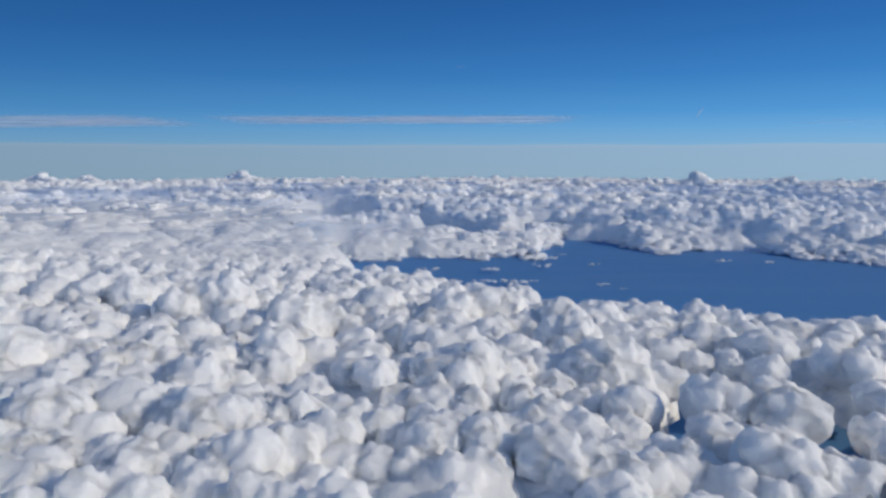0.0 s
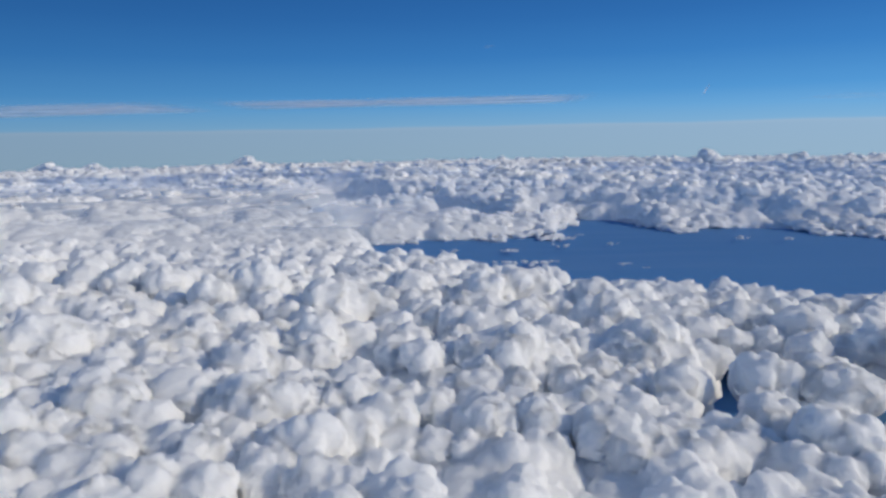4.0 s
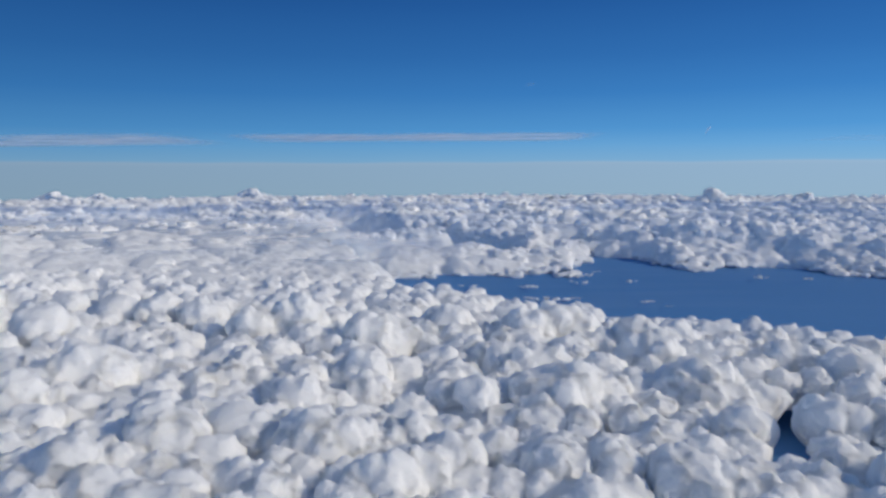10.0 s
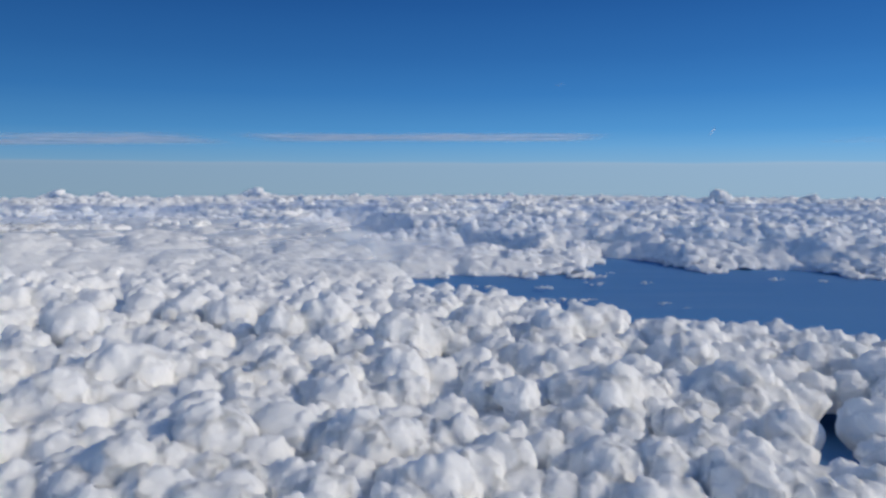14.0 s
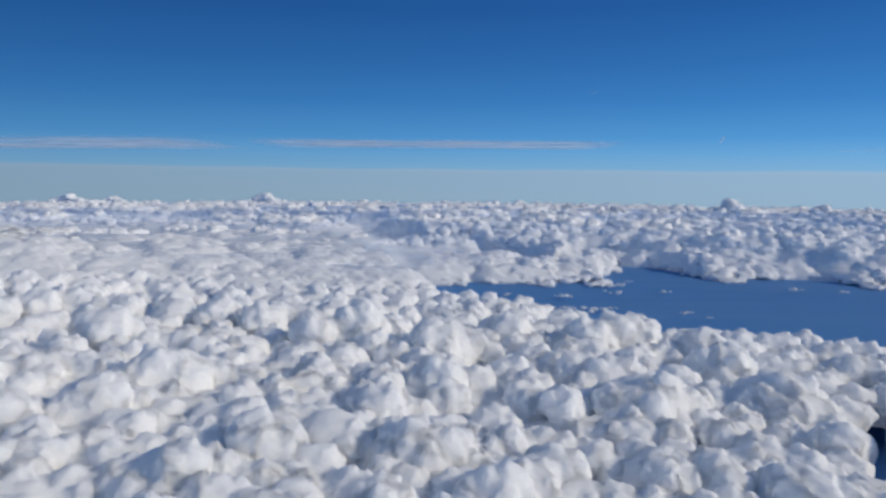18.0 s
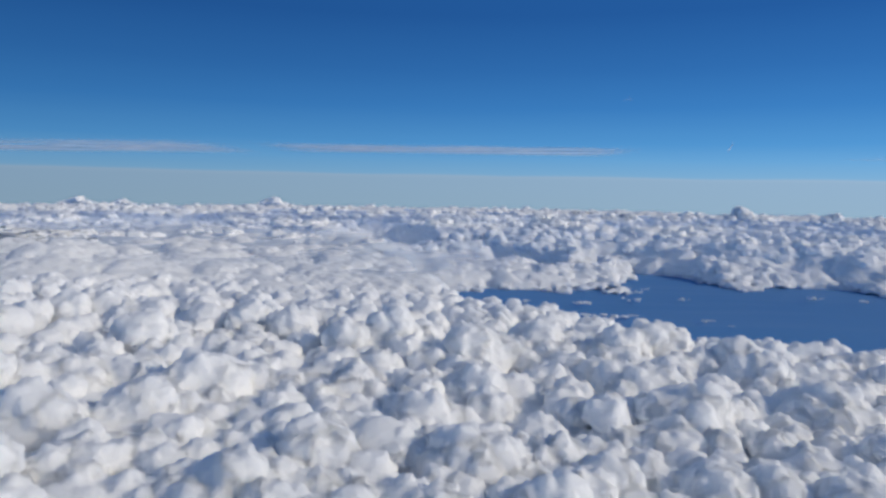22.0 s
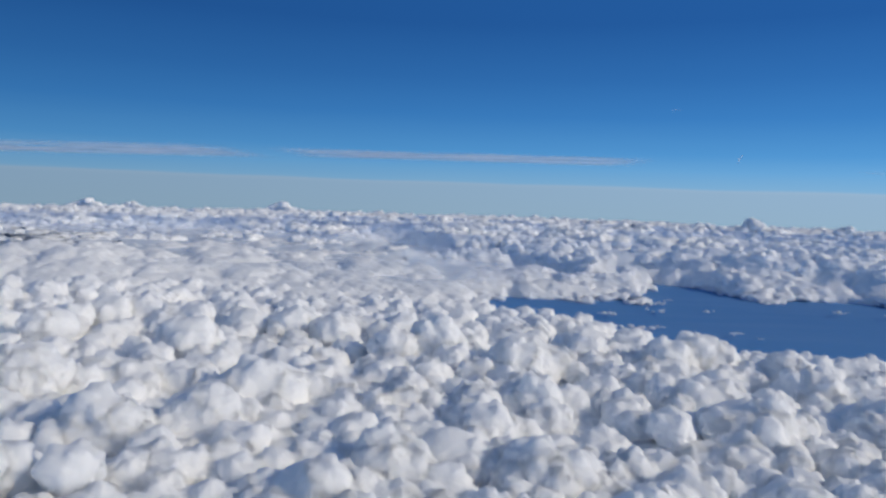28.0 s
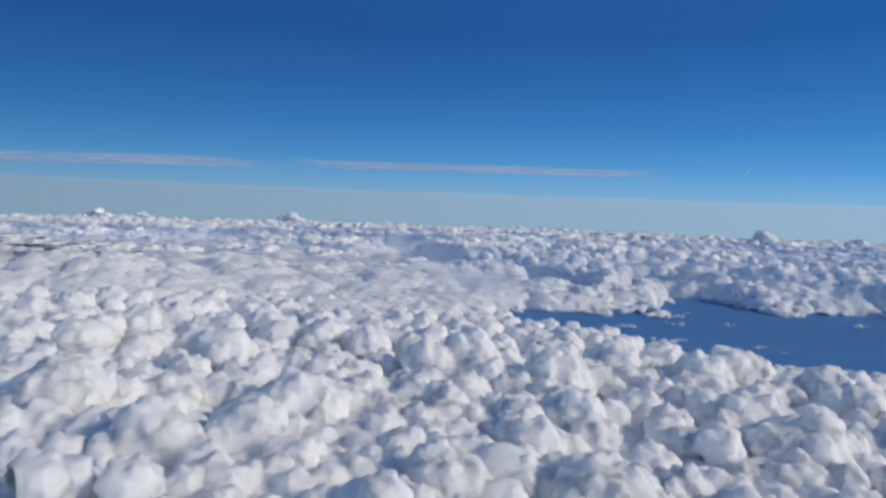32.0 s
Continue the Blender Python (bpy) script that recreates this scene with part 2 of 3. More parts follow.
def pit(x, y):
    """1 in the broken seams of the near bank, through which the dark blue far below shows."""
    wob = 12 * (swell(x, y, 14, 54) - 0.5) + 6 * (swell(x, y, 6, 55) - 0.5)
    best = np.zeros_like(x)
    for ax, ay, bx, by, wide in ((66, 172, 56, 142, 4.5), (56, 142, 43, 125, 3.5), (84, 150, 72, 114, 5.0)):
        ux, uy = bx - ax, by - ay
        t = np.clip(((x - ax) * ux + (y - ay) * uy) / (ux * ux + uy * uy), 0, 1)
        best = np.maximum(best, 1 - soft(np.hypot(x - ax - ux * t, y - ay - uy * t) + wob, wide * 0.3, wide * 2.4))
    return best


def gap(x, y):
    """1 where the cloud layer is torn open and the sea shows, 0 where it is whole."""
    wob = 30 * (swell(x, y, 60, 51) - 0.5) + 18 * (swell(x, y, 22, 52) - 0.5)
    near = np.interp(x, (-60, 0, 36, 76, 110, 260), (310, 270, 242, 228, 216, 180)) + wob * 0.3      # the near bank's brow
    main = soft(y, near - 6, near + 14) * (1 - soft(y, shore(x) - 14 + wob * 0.6, shore(x) + 16 + wob * 0.6)) * soft(x + wob * 0.6 + 0.35 * np.minimum(y - 440, 0), -95, -66)
    mid = np.interp(x, (-150, -119, -70, -29, 13, 70), (760, 734, 660, 610, 566, 540))      # a slanting rift behind the shelf of cloud
    half = np.interp(x, (-150, -119, -75, -48, 20), (70, 80, 45, 24, 24))
    rift = (1 - soft(np.abs(y - mid + wob * 0.6), half * 1.0, half * 1.7)) * soft(x, -180, -150) * (1 - soft(x, 40, 80))
    return np.clip(main + rift + pit(x, y), 0, 1)


def sunk(x, y):
    """1 along the far shore, where the layer thins out into low ragged heads."""
    return (1 - soft(y, shore(x) + 15, shore(x) + 75)) * soft(y, 400, 430) * soft(x, -100, -70)


def layer_height(x, y):
    near = 1 - soft(np.hypot(x + 32, y), 260, 400)                     # the near bank is made of heaps that stand out of the layer
    lean = -0.045 * np.clip(x, -190, 150) * (1 - soft(y, 450, 700))
    h = -10 + 6 * swell(x, y, 85, 3) + 5 * swell(x, y, 190, 4)
    h = h - 3 + 8.5 * domes(x, y, 26, 11) + 4.5 * domes(x + 9, y, 11, 12) + 1.5 * domes(x, y + 5, 5, 13)
    far = soft(np.hypot(x, y), 600, 1300)
    h = h + far * (15 * domes(x, y, 64, 15) + 8 * domes(x, y, 30, 16) - 15)
    h = lean + h * (1 - near) + near * (-11.5 + 4 * swell(x, y, 40, 5) + 3 * domes(x, y, 13, 6) + 2 * domes(x, y, 5.5, 7))
    low = soft(x, -190, -130) * (1 - soft(x, 120, 200)) * soft(y, 400, 440) * (1 - soft(y, 640, 720))
    h = h - 4.0 * low - 10.0 * sunk(x, y) - drop(x, y)
    return h - 26 * gap(x, y)


# ---- the heaps of cloud ----
SPHERES, EDGES = {}, {}
for level in (2, 3, 4):
    bm = bmesh.new()
    bmesh.ops.create_icosphere(bm, subdivisions=level, radius=1.0)
    SPHERES[level] = (np.array([v.co.normalized() for v in bm.verts]), np.array([[v.index for v in f.verts] for f in bm.faces]))
    EDGES[level] = np.array([[v.index for v in e.verts] for e in bm.edges])
    bm.free()


def swollen(dirs, base, centres, radii):
    """How far out each direction reaches over a round core with lobes swelling from it."""
    along = dirs @ centres.T
    disc = radii ** 2 - ((centres ** 2).sum(1)[None, :] - along ** 2)
    reach = np.where(disc > 0, along + np.sqrt(np.clip(disc, 0, None)), 0)
    return np.maximum(base, reach.max(1))


def relaxed(verts, edges, times):
    """Corners drawn towards their neighbours, which rounds the creases."""
    for _ in range(times):
        total, count = np.zeros_like(verts), np.zeros(len(verts))
        for a, b in ((0, 1), (1, 0)):
            np.add.at(total, edges[:, a], verts[edges[:, b]])
            np.add.at(count, edges[:, a], 1)
        verts = verts * 0.5 + total / count[:, None] * 0.5
    return verts


def spread(rng, count):
    """Directions that keep apart from one another, like the heads of a cauliflower."""
    pool = rng.normal(size=(count * 6, 3))
    pool /= np.linalg.norm(pool, axis=1)[:, None]
    pool[:, 2] = np.where(pool[:, 2] < -0.6, -pool[:, 2], pool[:, 2])
    chosen, nearest = [0], np.full(len(pool), 9.0)
    for _ in range(count - 1):
        nearest = np.minimum(nearest, ((pool - pool[chosen[-1]]) ** 2).sum(1))
        chosen.append(int(np.argmax(nearest * rng.uniform(0.35, 1.0, len(pool)))))
    return pool[chosen]


def billow(level, seed):
    """Corners and faces of one cauliflower-like puff of radius about 1: lobes on lobes on lobes."""
    rng = np.random.default_rng(seed)
    dirs, faces = SPHERES[level]
    centres = spread(rng, 13) * rng.uniform(0.40, 0.62, (13, 1))
    radii = rng.uniform(0.32, 0.48, 13)

    def reach(d, depth=9):
        out = swollen(d, np.full(len(d), 0.6), centres, radii)
        for c, s in tiers[:depth]:
            out = swollen(d, out, c, s)
        return out

    tiers = []
    for count, small, large in ((), ((60, 0.15, 0.26),), ((60, 0.15, 0.26), (170, 0.08, 0.14)))[level - 2]:
        d, s = spread(rng, count), rng.uniform(small, large, count)
        tiers.append((d * (reach(d) - s * rng.uniform(0.25, 0.65, count))[:, None], s))
    verts = relaxed(dirs * reach(dirs)[:, None], EDGES[level], 1)
    ragged = (0.03, 0.025, 0.02)[level - 2]                  # torn, fluffy skin
    return verts * (1 + rng.normal(0, ragged * 0.5, len(verts)).clip(-ragged, ragged))[:, None], faces


def puff_mesh(level, seed):
    verts, faces = billow(level, seed)
    me = bpy.data.meshes.new("puff")
    me.from_pydata(verts.tolist(), [], faces.tolist())
    me.materials.append(CLOUD)
    me.polygons.foreach_set("use_smooth", np.ones(len(me.polygons), bool))
    me.update()
    return me


PUFFS = {level: [puff_mesh(level, level * 100 + i) for i in range(10)] for level in (3, 4)}
chance = random.Random(7)
HEAPS, MASSES = [], []


def puff(name, parent, level, x, y, z, r, flat=1.0):
    ob = new(name, chance.choice(PUFFS[level]))
    ob.parent = parent
    ob.location = (x, y, z)
    ob.rotation_euler = (chance.uniform(-0.3, 0.3), chance.uniform(-0.3, 0.3), chance.uniform(0, 6.28)) if flat == 1.0 else (0, 0, chance.uniform(0, 6.28))
    ob.scale = (r, r, r * flat)
    return ob


def mass(x, y, z, r):
    """One broad dome of the near bank, on whose flanks the heaps bulge."""
    MASSES.append((x, y, z, r))


def heap(x, y, z, r):
    """One heap of cumulus, which makes the layer swell up."""
    if pit(np.array([x]), np.array([y]))[0] < 0.6:
        HEAPS.append((x, y, z, r))


mass(-118.5, 92.8, 4.7, 5.35)
mass(-107.8, 94.9, 4.6, 4.39)
mass(-76.3, 99.0, 1.5, 5.53)
mass(-29.6, 101.2, -3.0, 6.03)
mass(52.5, 104.8, -4.3, 6.83)
mass(16.7, 105.5, -3.9, 5.48)
mass(7.5, 110.6, -3.7, 4.88)
mass(-2.4, 112.2, -4.1, 5.81)
mass(-66.2, 113.5, 0.1, 6.73)
mass(-19.1, 113.5, -3.7, 5.88)
mass(-41.1, 115.3, -2.8, 7.70)
mass(-114.8, 116.8, 3.0, 6.97)
mass(-57.1, 121.1, -0.6, 5.79)
mass(64.1, 124.8, -4.6, 8.04)
mass(-103.3, 128.4, 1.2, 7.36)
mass(52.8, 129.1, -4.3, 7.17)
mass(37.1, 130.7, -5.3, 6.25)
mass(-143.2, 136.0, 3.1, 9.88)
mass(-50.0, 138.8, -2.3, 5.55)
mass(-13.2, 140.8, -1.5, 4.30)
mass(3.3, 145.4, -4.1, 10.37)
mass(-98.3, 151.8, -0.9, 10.08)
mass(37.5, 156.4, -8.1, 12.67)
mass(-39.6, 158.8, -3.2, 7.53)
mass(96.0, 159.8, -6.5, 7.13)
mass(85.9, 179.5, -8.4, 7.16)
mass(-162.7, 180.6, 5.6, 7.11)
mass(34.8, 181.6, -4.6, 8.32)
mass(-126.5, 181.9, 1.3, 9.32)
mass(-38.9, 188.1, -2.0, 10.99)
mass(-74.9, 190.3, 1.5, 6.37)
mass(74.4, 191.9, -9.0, 8.38)
mass(32.6, 195.2, -3.0, 6.98)
mass(-62.5, 198.1, 0.9, 9.04)
mass(4.9, 203.9, -2.7, 8.06)
mass(-92.8, 206.0, 0.9, 7.84)
mass(-119.4, 208.8, 2.6, 6.66)
mass(15.0, 209.0, -3.2, 9.06)
mass(-106.3, 210.2, 1.2, 8.01)
mass(-20.1, 212.5, -3.0, 9.21)
heap(-118.3, 91.1, 5.2, 4.36)
heap(-116.0, 93.1, 5.0, 3.70)
heap(-107.4, 93.6, 5.0, 3.66)
heap(-79.1, 94.3, -0.5, 3.44)
heap(-65.1, 94.6, -1.4, 3.45)
heap(48.5, 95.0, -5.8, 3.13)
heap(53.5, 95.2, -5.9, 3.14)
heap(-57.7, 95.8, -2.0, 3.49)
heap(-74.9, 96.1, 1.4, 3.04)
heap(-74.5, 97.7, 2.4, 3.55)
heap(44.2, 98.3, -5.8, 3.23)
heap(-29.5, 100.0, -2.2, 4.99)
heap(-103.6, 101.1, 1.5, 3.10)
heap(-51.2, 101.1, -3.1, 4.14)
heap(53.2, 101.7, -3.4, 4.23)
heap(58.9, 102.4, -6.2, 3.83)
heap(14.8, 103.3, -3.4, 3.27)
heap(50.5, 103.3, -3.0, 4.33)
heap(-97.9, 103.6, 0.5, 3.62)
heap(18.2, 104.3, -3.4, 4.26)
heap(-5.5, 104.6, -6.0, 3.34)
heap(29.2, 104.7, -6.1, 3.34)
heap(-35.0, 105.1, -4.9, 4.30)
heap(-10.6, 105.3, -5.9, 3.36)
heap(-42.0, 105.3, -3.4, 2.88)
heap(-88.3, 105.6, -0.2, 3.36)
heap(16.1, 105.6, -2.6, 3.67)
heap(-15.8, 106.1, -5.8, 3.39)
heap(25.1, 107.4, -6.9, 4.39)
heap(6.5, 108.4, -3.7, 3.42)
heap(-132.3, 108.5, 1.9, 3.83)
heap(-57.0, 108.8, -2.9, 4.44)
heap(-84.9, 108.9, -0.6, 3.46)
heap(-2.8, 109.5, -3.6, 3.94)
heap(-0.8, 109.6, -4.1, 3.94)
heap(-126.8, 109.6, 2.1, 3.39)
heap(6.1, 109.9, -3.0, 3.50)
heap(-67.5, 110.3, 0.2, 4.44)
heap(-64.6, 110.4, -0.0, 4.45)
heap(-20.2, 111.2, -3.5, 4.49)
heap(36.9, 111.2, -6.1, 3.04)
heap(-63.4, 111.2, 1.1, 3.52)
heap(-16.9, 111.3, -3.3, 3.52)
heap(-39.8, 111.6, -1.1, 3.52)
heap(-119.8, 111.6, 1.7, 3.44)
heap(-104.5, 111.9, 0.2, 3.92)
heap(-67.4, 112.0, 1.4, 4.56)
heap(-45.0, 112.8, -2.5, 4.08)
heap(-77.0, 112.9, -1.3, 3.59)
heap(67.9, 113.3, -5.7, 2.64)
heap(-25.7, 113.4, -5.4, 3.61)
heap(13.8, 113.8, -6.8, 4.14)
heap(-37.8, 113.9, -1.7, 4.65)
heap(49.8, 114.4, -5.9, 3.64)
heap(-111.7, 114.7, 3.7, 4.01)
heap(-7.7, 115.2, -6.4, 3.98)
heap(-115.0, 115.3, 4.4, 5.05)
heap(-43.0, 115.6, -1.2, 5.27)
heap(-127.5, 119.0, 1.2, 4.20)
heap(48.2, 119.7, -6.1, 3.80)
heap(-94.0, 119.8, -1.3, 4.34)
heap(11.9, 120.5, -6.3, 3.50)
heap(65.4, 120.6, -3.6, 4.20)
heap(62.3, 121.5, -3.1, 4.47)
heap(59.9, 122.1, -4.1, 3.94)
heap(4.3, 122.2, -6.3, 4.21)
heap(-138.3, 122.3, 1.2, 4.87)
heap(33.9, 123.1, -7.6, 3.91)
heap(-2.6, 123.1, -6.0, 3.91)
heap(-10.7, 123.9, -5.4, 3.15)
heap(-15.8, 124.1, -5.9, 3.94)
heap(-29.2, 125.7, -5.0, 3.20)
heap(53.8, 126.3, -3.2, 4.53)
heap(-24.0, 126.3, -5.7, 4.01)
heap(61.6, 126.4, -2.6, 4.48)
heap(-19.9, 126.5, -6.1, 4.59)
heap(-100.6, 127.2, 2.5, 4.60)
heap(51.1, 127.4, -3.3, 5.17)
heap(38.3, 128.0, -5.2, 4.58)
heap(35.6, 128.2, -4.6, 4.04)
heap(-81.8, 129.6, -2.3, 3.53)
heap(22.0, 129.9, -6.5, 2.95)
heap(-142.7, 130.1, 4.5, 4.56)
heap(-53.2, 130.6, -4.6, 4.15)
heap(-0.9, 131.2, -5.1, 3.57)
heap(-90.1, 131.3, -1.5, 2.98)
heap(-138.5, 131.9, 3.8, 4.64)
heap(-96.8, 133.9, -2.2, 4.84)
heap(19.1, 134.5, -6.0, 3.05)
heap(-142.0, 135.4, 6.7, 4.81)
heap(-36.0, 136.3, -4.7, 2.48)
heap(-138.3, 136.8, 4.7, 5.49)
heap(-49.7, 137.3, -1.9, 4.94)
heap(-27.0, 138.0, -5.7, 4.37)
heap(14.7, 139.1, -6.1, 4.40)
heap(3.8, 139.4, -3.2, 5.58)
heap(-13.6, 139.5, -1.4, 4.01)
heap(-41.5, 139.6, -4.8, 2.79)
heap(-70.4, 140.3, -4.1, 4.44)
heap(-1.7, 141.1, -2.8, 4.44)
heap(-63.9, 141.9, -5.0, 5.13)
heap(-79.2, 142.3, -4.3, 5.78)
heap(-133.8, 142.7, 1.2, 4.42)
heap(76.8, 143.8, -8.0, 3.98)
heap(6.5, 144.1, -1.2, 5.46)
heap(84.4, 144.7, -8.7, 4.67)
heap(-3.4, 144.9, -2.2, 3.68)
heap(93.7, 145.8, -8.7, 4.04)
heap(-57.0, 147.3, -5.3, 4.66)
heap(-97.7, 147.6, 0.6, 6.59)
heap(13.3, 147.9, -5.9, 5.34)
heap(-93.7, 148.4, -0.7, 5.98)
heap(-75.6, 148.5, -3.5, 4.03)
heap(34.7, 149.0, -7.2, 5.97)
heap(38.7, 149.0, -7.3, 6.60)
heap(-20.7, 150.1, -4.5, 3.80)
heap(30.9, 151.4, -6.3, 4.76)
heap(-158.7, 152.2, 2.3, 4.74)
heap(38.8, 152.9, -4.0, 6.18)
heap(-72.2, 152.9, -3.2, 3.46)
heap(35.2, 153.1, -4.1, 6.19)
heap(-117.6, 153.6, -0.9, 4.85)
heap(-38.9, 156.2, -2.2, 5.60)
heap(-63.1, 156.5, -3.7, 3.54)
heap(95.9, 157.0, -5.7, 5.01)
heap(92.5, 159.4, -6.0, 4.70)
heap(-55.1, 161.8, -4.7, 5.11)
heap(-31.3, 163.5, -5.5, 5.60)
heap(1.0, 165.2, -5.4, 7.12)
heap(17.4, 165.6, -6.1, 5.66)
heap(-47.8, 166.1, -3.8, 3.75)
heap(6.6, 166.3, -5.1, 5.98)
heap(-152.9, 166.5, 2.4, 3.70)
heap(-74.5, 169.0, -2.8, 4.27)
heap(80.8, 169.0, -10.7, 4.27)
heap(-4.5, 170.2, -5.3, 6.88)
heap(-94.7, 170.9, -3.2, 5.39)
heap(-21.9, 171.3, -4.8, 5.40)
heap(-86.6, 171.6, -3.0, 4.64)
heap(-43.3, 174.0, -3.6, 4.70)
heap(74.5, 175.3, -11.4, 4.75)
heap(-178.1, 175.5, 2.7, 5.48)
heap(-8.9, 175.8, -4.2, 4.75)
heap(66.2, 176.0, -10.5, 3.97)
heap(86.6, 176.3, -7.8, 5.04)
heap(-163.4, 177.2, 6.1, 4.69)
heap(83.5, 178.3, -7.9, 5.62)
heap(34.7, 178.4, -3.3, 5.58)
heap(-114.0, 179.0, -2.9, 6.44)
heap(-125.5, 179.6, 2.6, 7.23)
heap(31.2, 180.2, -4.4, 6.15)
heap(116.5, 180.4, -10.3, 4.95)
heap(59.8, 181.2, -10.1, 4.57)
heap(-14.4, 182.7, -5.0, 5.75)
heap(-40.4, 183.5, -0.2, 6.54)
heap(-56.8, 185.9, -2.7, 5.84)
heap(-32.2, 186.6, -1.0, 5.04)
heap(13.2, 186.6, -5.6, 5.03)
heap(76.1, 188.1, -8.4, 5.37)
heap(-74.3, 188.2, 2.3, 4.72)
heap(-109.3, 188.8, -0.8, 2.55)
heap(-72.0, 188.8, 1.5, 4.24)
heap(71.8, 188.9, -7.8, 5.08)
heap(-181.4, 189.5, 3.3, 4.74)
heap(50.1, 191.4, -9.0, 6.02)
heap(3.3, 192.4, -5.5, 5.19)
heap(-97.6, 192.8, -1.9, 3.82)
heap(34.7, 193.2, -2.5, 5.19)
heap(33.1, 193.7, -1.8, 5.21)
heap(-86.8, 193.7, -2.1, 4.36)
heap(24.2, 194.6, -6.6, 6.12)
heap(-62.0, 196.1, 2.3, 7.01)
heap(58.3, 196.1, -10.3, 6.17)
heap(118.0, 198.6, -10.7, 5.44)
heap(3.6, 201.0, -2.2, 6.27)
heap(-195.6, 201.4, 3.7, 5.05)
heap(-169.4, 202.4, 2.8, 5.41)
heap(-92.5, 202.5, 1.4, 5.77)
heap(69.7, 203.7, -10.8, 5.13)
heap(-53.4, 203.8, -3.0, 6.40)
heap(115.4, 205.9, -10.8, 5.26)
heap(19.5, 206.9, -2.4, 5.19)
heap(13.1, 206.9, -2.1, 7.03)
heap(-106.1, 207.4, 2.2, 5.92)
heap(49.2, 207.5, -8.2, 6.52)
heap(-20.2, 207.9, -2.9, 6.45)
heap(106.0, 208.5, -11.0, 4.69)
heap(132.3, 211.1, -11.3, 5.39)
heap(-8.0, 212.6, -6.5, 6.11)
heap(-137.2, 214.3, 1.6, 5.38)
heap(-163.4, 214.6, 2.0, 6.68)
heap(-155.6, 219.0, 2.2, 5.89)
heap(-201.3, 220.7, 4.0, 4.94)
heap(-34.5, 222.3, -6.4, 6.98)
heap(-74.5, 222.6, -1.1, 5.59)
heap(-93.5, 225.3, -0.9, 4.45)
heap(109.7, 226.5, -13.6, 4.48)
heap(-128.8, 228.4, 0.6, 5.73)
heap(105.0, 231.5, -15.2, 5.21)
heap(1.3, 236.2, -8.0, 6.36)
heap(-197.4, 236.4, 3.3, 5.92)
heap(-12.0, 241.1, -7.1, 6.48)
heap(94.7, 241.3, -16.3, 4.78)
heap(80.1, 244.4, -16.4, 5.50)
heap(-114.7, 245.1, 0.2, 4.83)
heap(102.8, 245.9, -16.5, 4.87)
heap(-28.0, 251.7, -6.3, 6.76)
heap(-19.8, 253.7, -7.3, 7.95)
heap(-192.9, 254.0, 3.2, 5.68)
heap(80.3, 260.0, -17.8, 5.15)
heap(74.0, 266.4, -18.6, 5.99)
heap(99.8, 268.2, -19.0, 6.03)


def crowd(count):
    """Heaps that carry the near bank on beyond the large ones."""
    rng = random.Random(12)
    for _ in range(count):
        x, y = rng.uniform(-420, 135), 74 * (500 / 74) ** rng.uniform(0, 1)
        r = rng.uniform(2.8, 5.2) * (1 + max(0.0, y - 200) / 700)
        if y > 300 and x > -45:
            continue
        if abs(x + 32) > 52 + 0.72 * y or float(gap(np.array([x]), np.array([y]))[0]) > 0.15:
            continue
        if all(math.hypot(x - h[0], y - h[1]) > (0.5 if h[1] < 240 else 0.66) * (r + h[3]) for h in HEAPS):
            heap(x, y, 0.9 - 0.045 * max(x, -190) - 1.05 * r - 1.5 - 0.02 * max(0.0, y - 220) - drop(x, y) + rng.uniform(-1.5, 1), r)


crowd(3500)


# ---- the layer, the sea and the low sky ----
def fan(a0, a1, cols, r0, r1, rows):
    ang = np.radians(np.linspace(a0, a1, cols))
    rad = r0 * (r1 / r0) ** np.linspace(0, 1, rows)
    return (rad[:, None] * np.sin(ang)[None, :] - 32).ravel(), (rad[:, None] * np.cos(ang)[None, :]).ravel()


def torn(x, y, rows, cols):
    """The layer's quads, with those over the gaps left out."""
    f = quads(rows, cols)
    return f[gap(x, y)[f].min(1) < 0.97]


def fluffy(x, y):
    """The layer's height with a torn, fluffy skin."""
    return layer_height(x, y) + np.random.default_rng(5).normal(0, 0.08, len(x)) * np.clip(np.hypot(x, y) / 250, 0.5, 3)


def outward(p, rows, cols):
    g = p.reshape(rows, cols, 3)
    n = np.cross(np.gradient(g, axis=1), np.gradient(g, axis=0)).reshape(-1, 3)
    return n / (np.linalg.norm(n, axis=1)[:, None] + 1e-9)


def billowed(x, y, rows, cols, levels=4, calm=4):
    """The near layer, swollen along its normals into knobs upon knobs."""
    z = layer_height(x, y).reshape(rows, cols)
    for _ in range(calm):                             # no cliffs: they would fold over
        for axis in (0, 1):
            z = 0.5 * z + 0.25 * (np.roll(z, 1, axis) + np.roll(z, -1, axis))
    p = np.stack([x, y, z.ravel()], 1)
    crisp = soft(swell(x, y, 17, 91) * 0.6 + swell(x, y, 7, 92) * 0.4, 0.2, 0.75)       # some flanks are smooth, some tight with buds
    for size, amount in KNOBS[:levels]:
        n = outward(p, rows, cols)
        most = amount * (1 if size > 5 else 0.35 + 0.9 * crisp)
        p = p + n * (most * (knobs(p, size, int(size * 10)) - 0.3))[:, None]
    return p


KNOBS = ((6.4, 1.8), (3.0, 1.4), (1.5, 0.7))


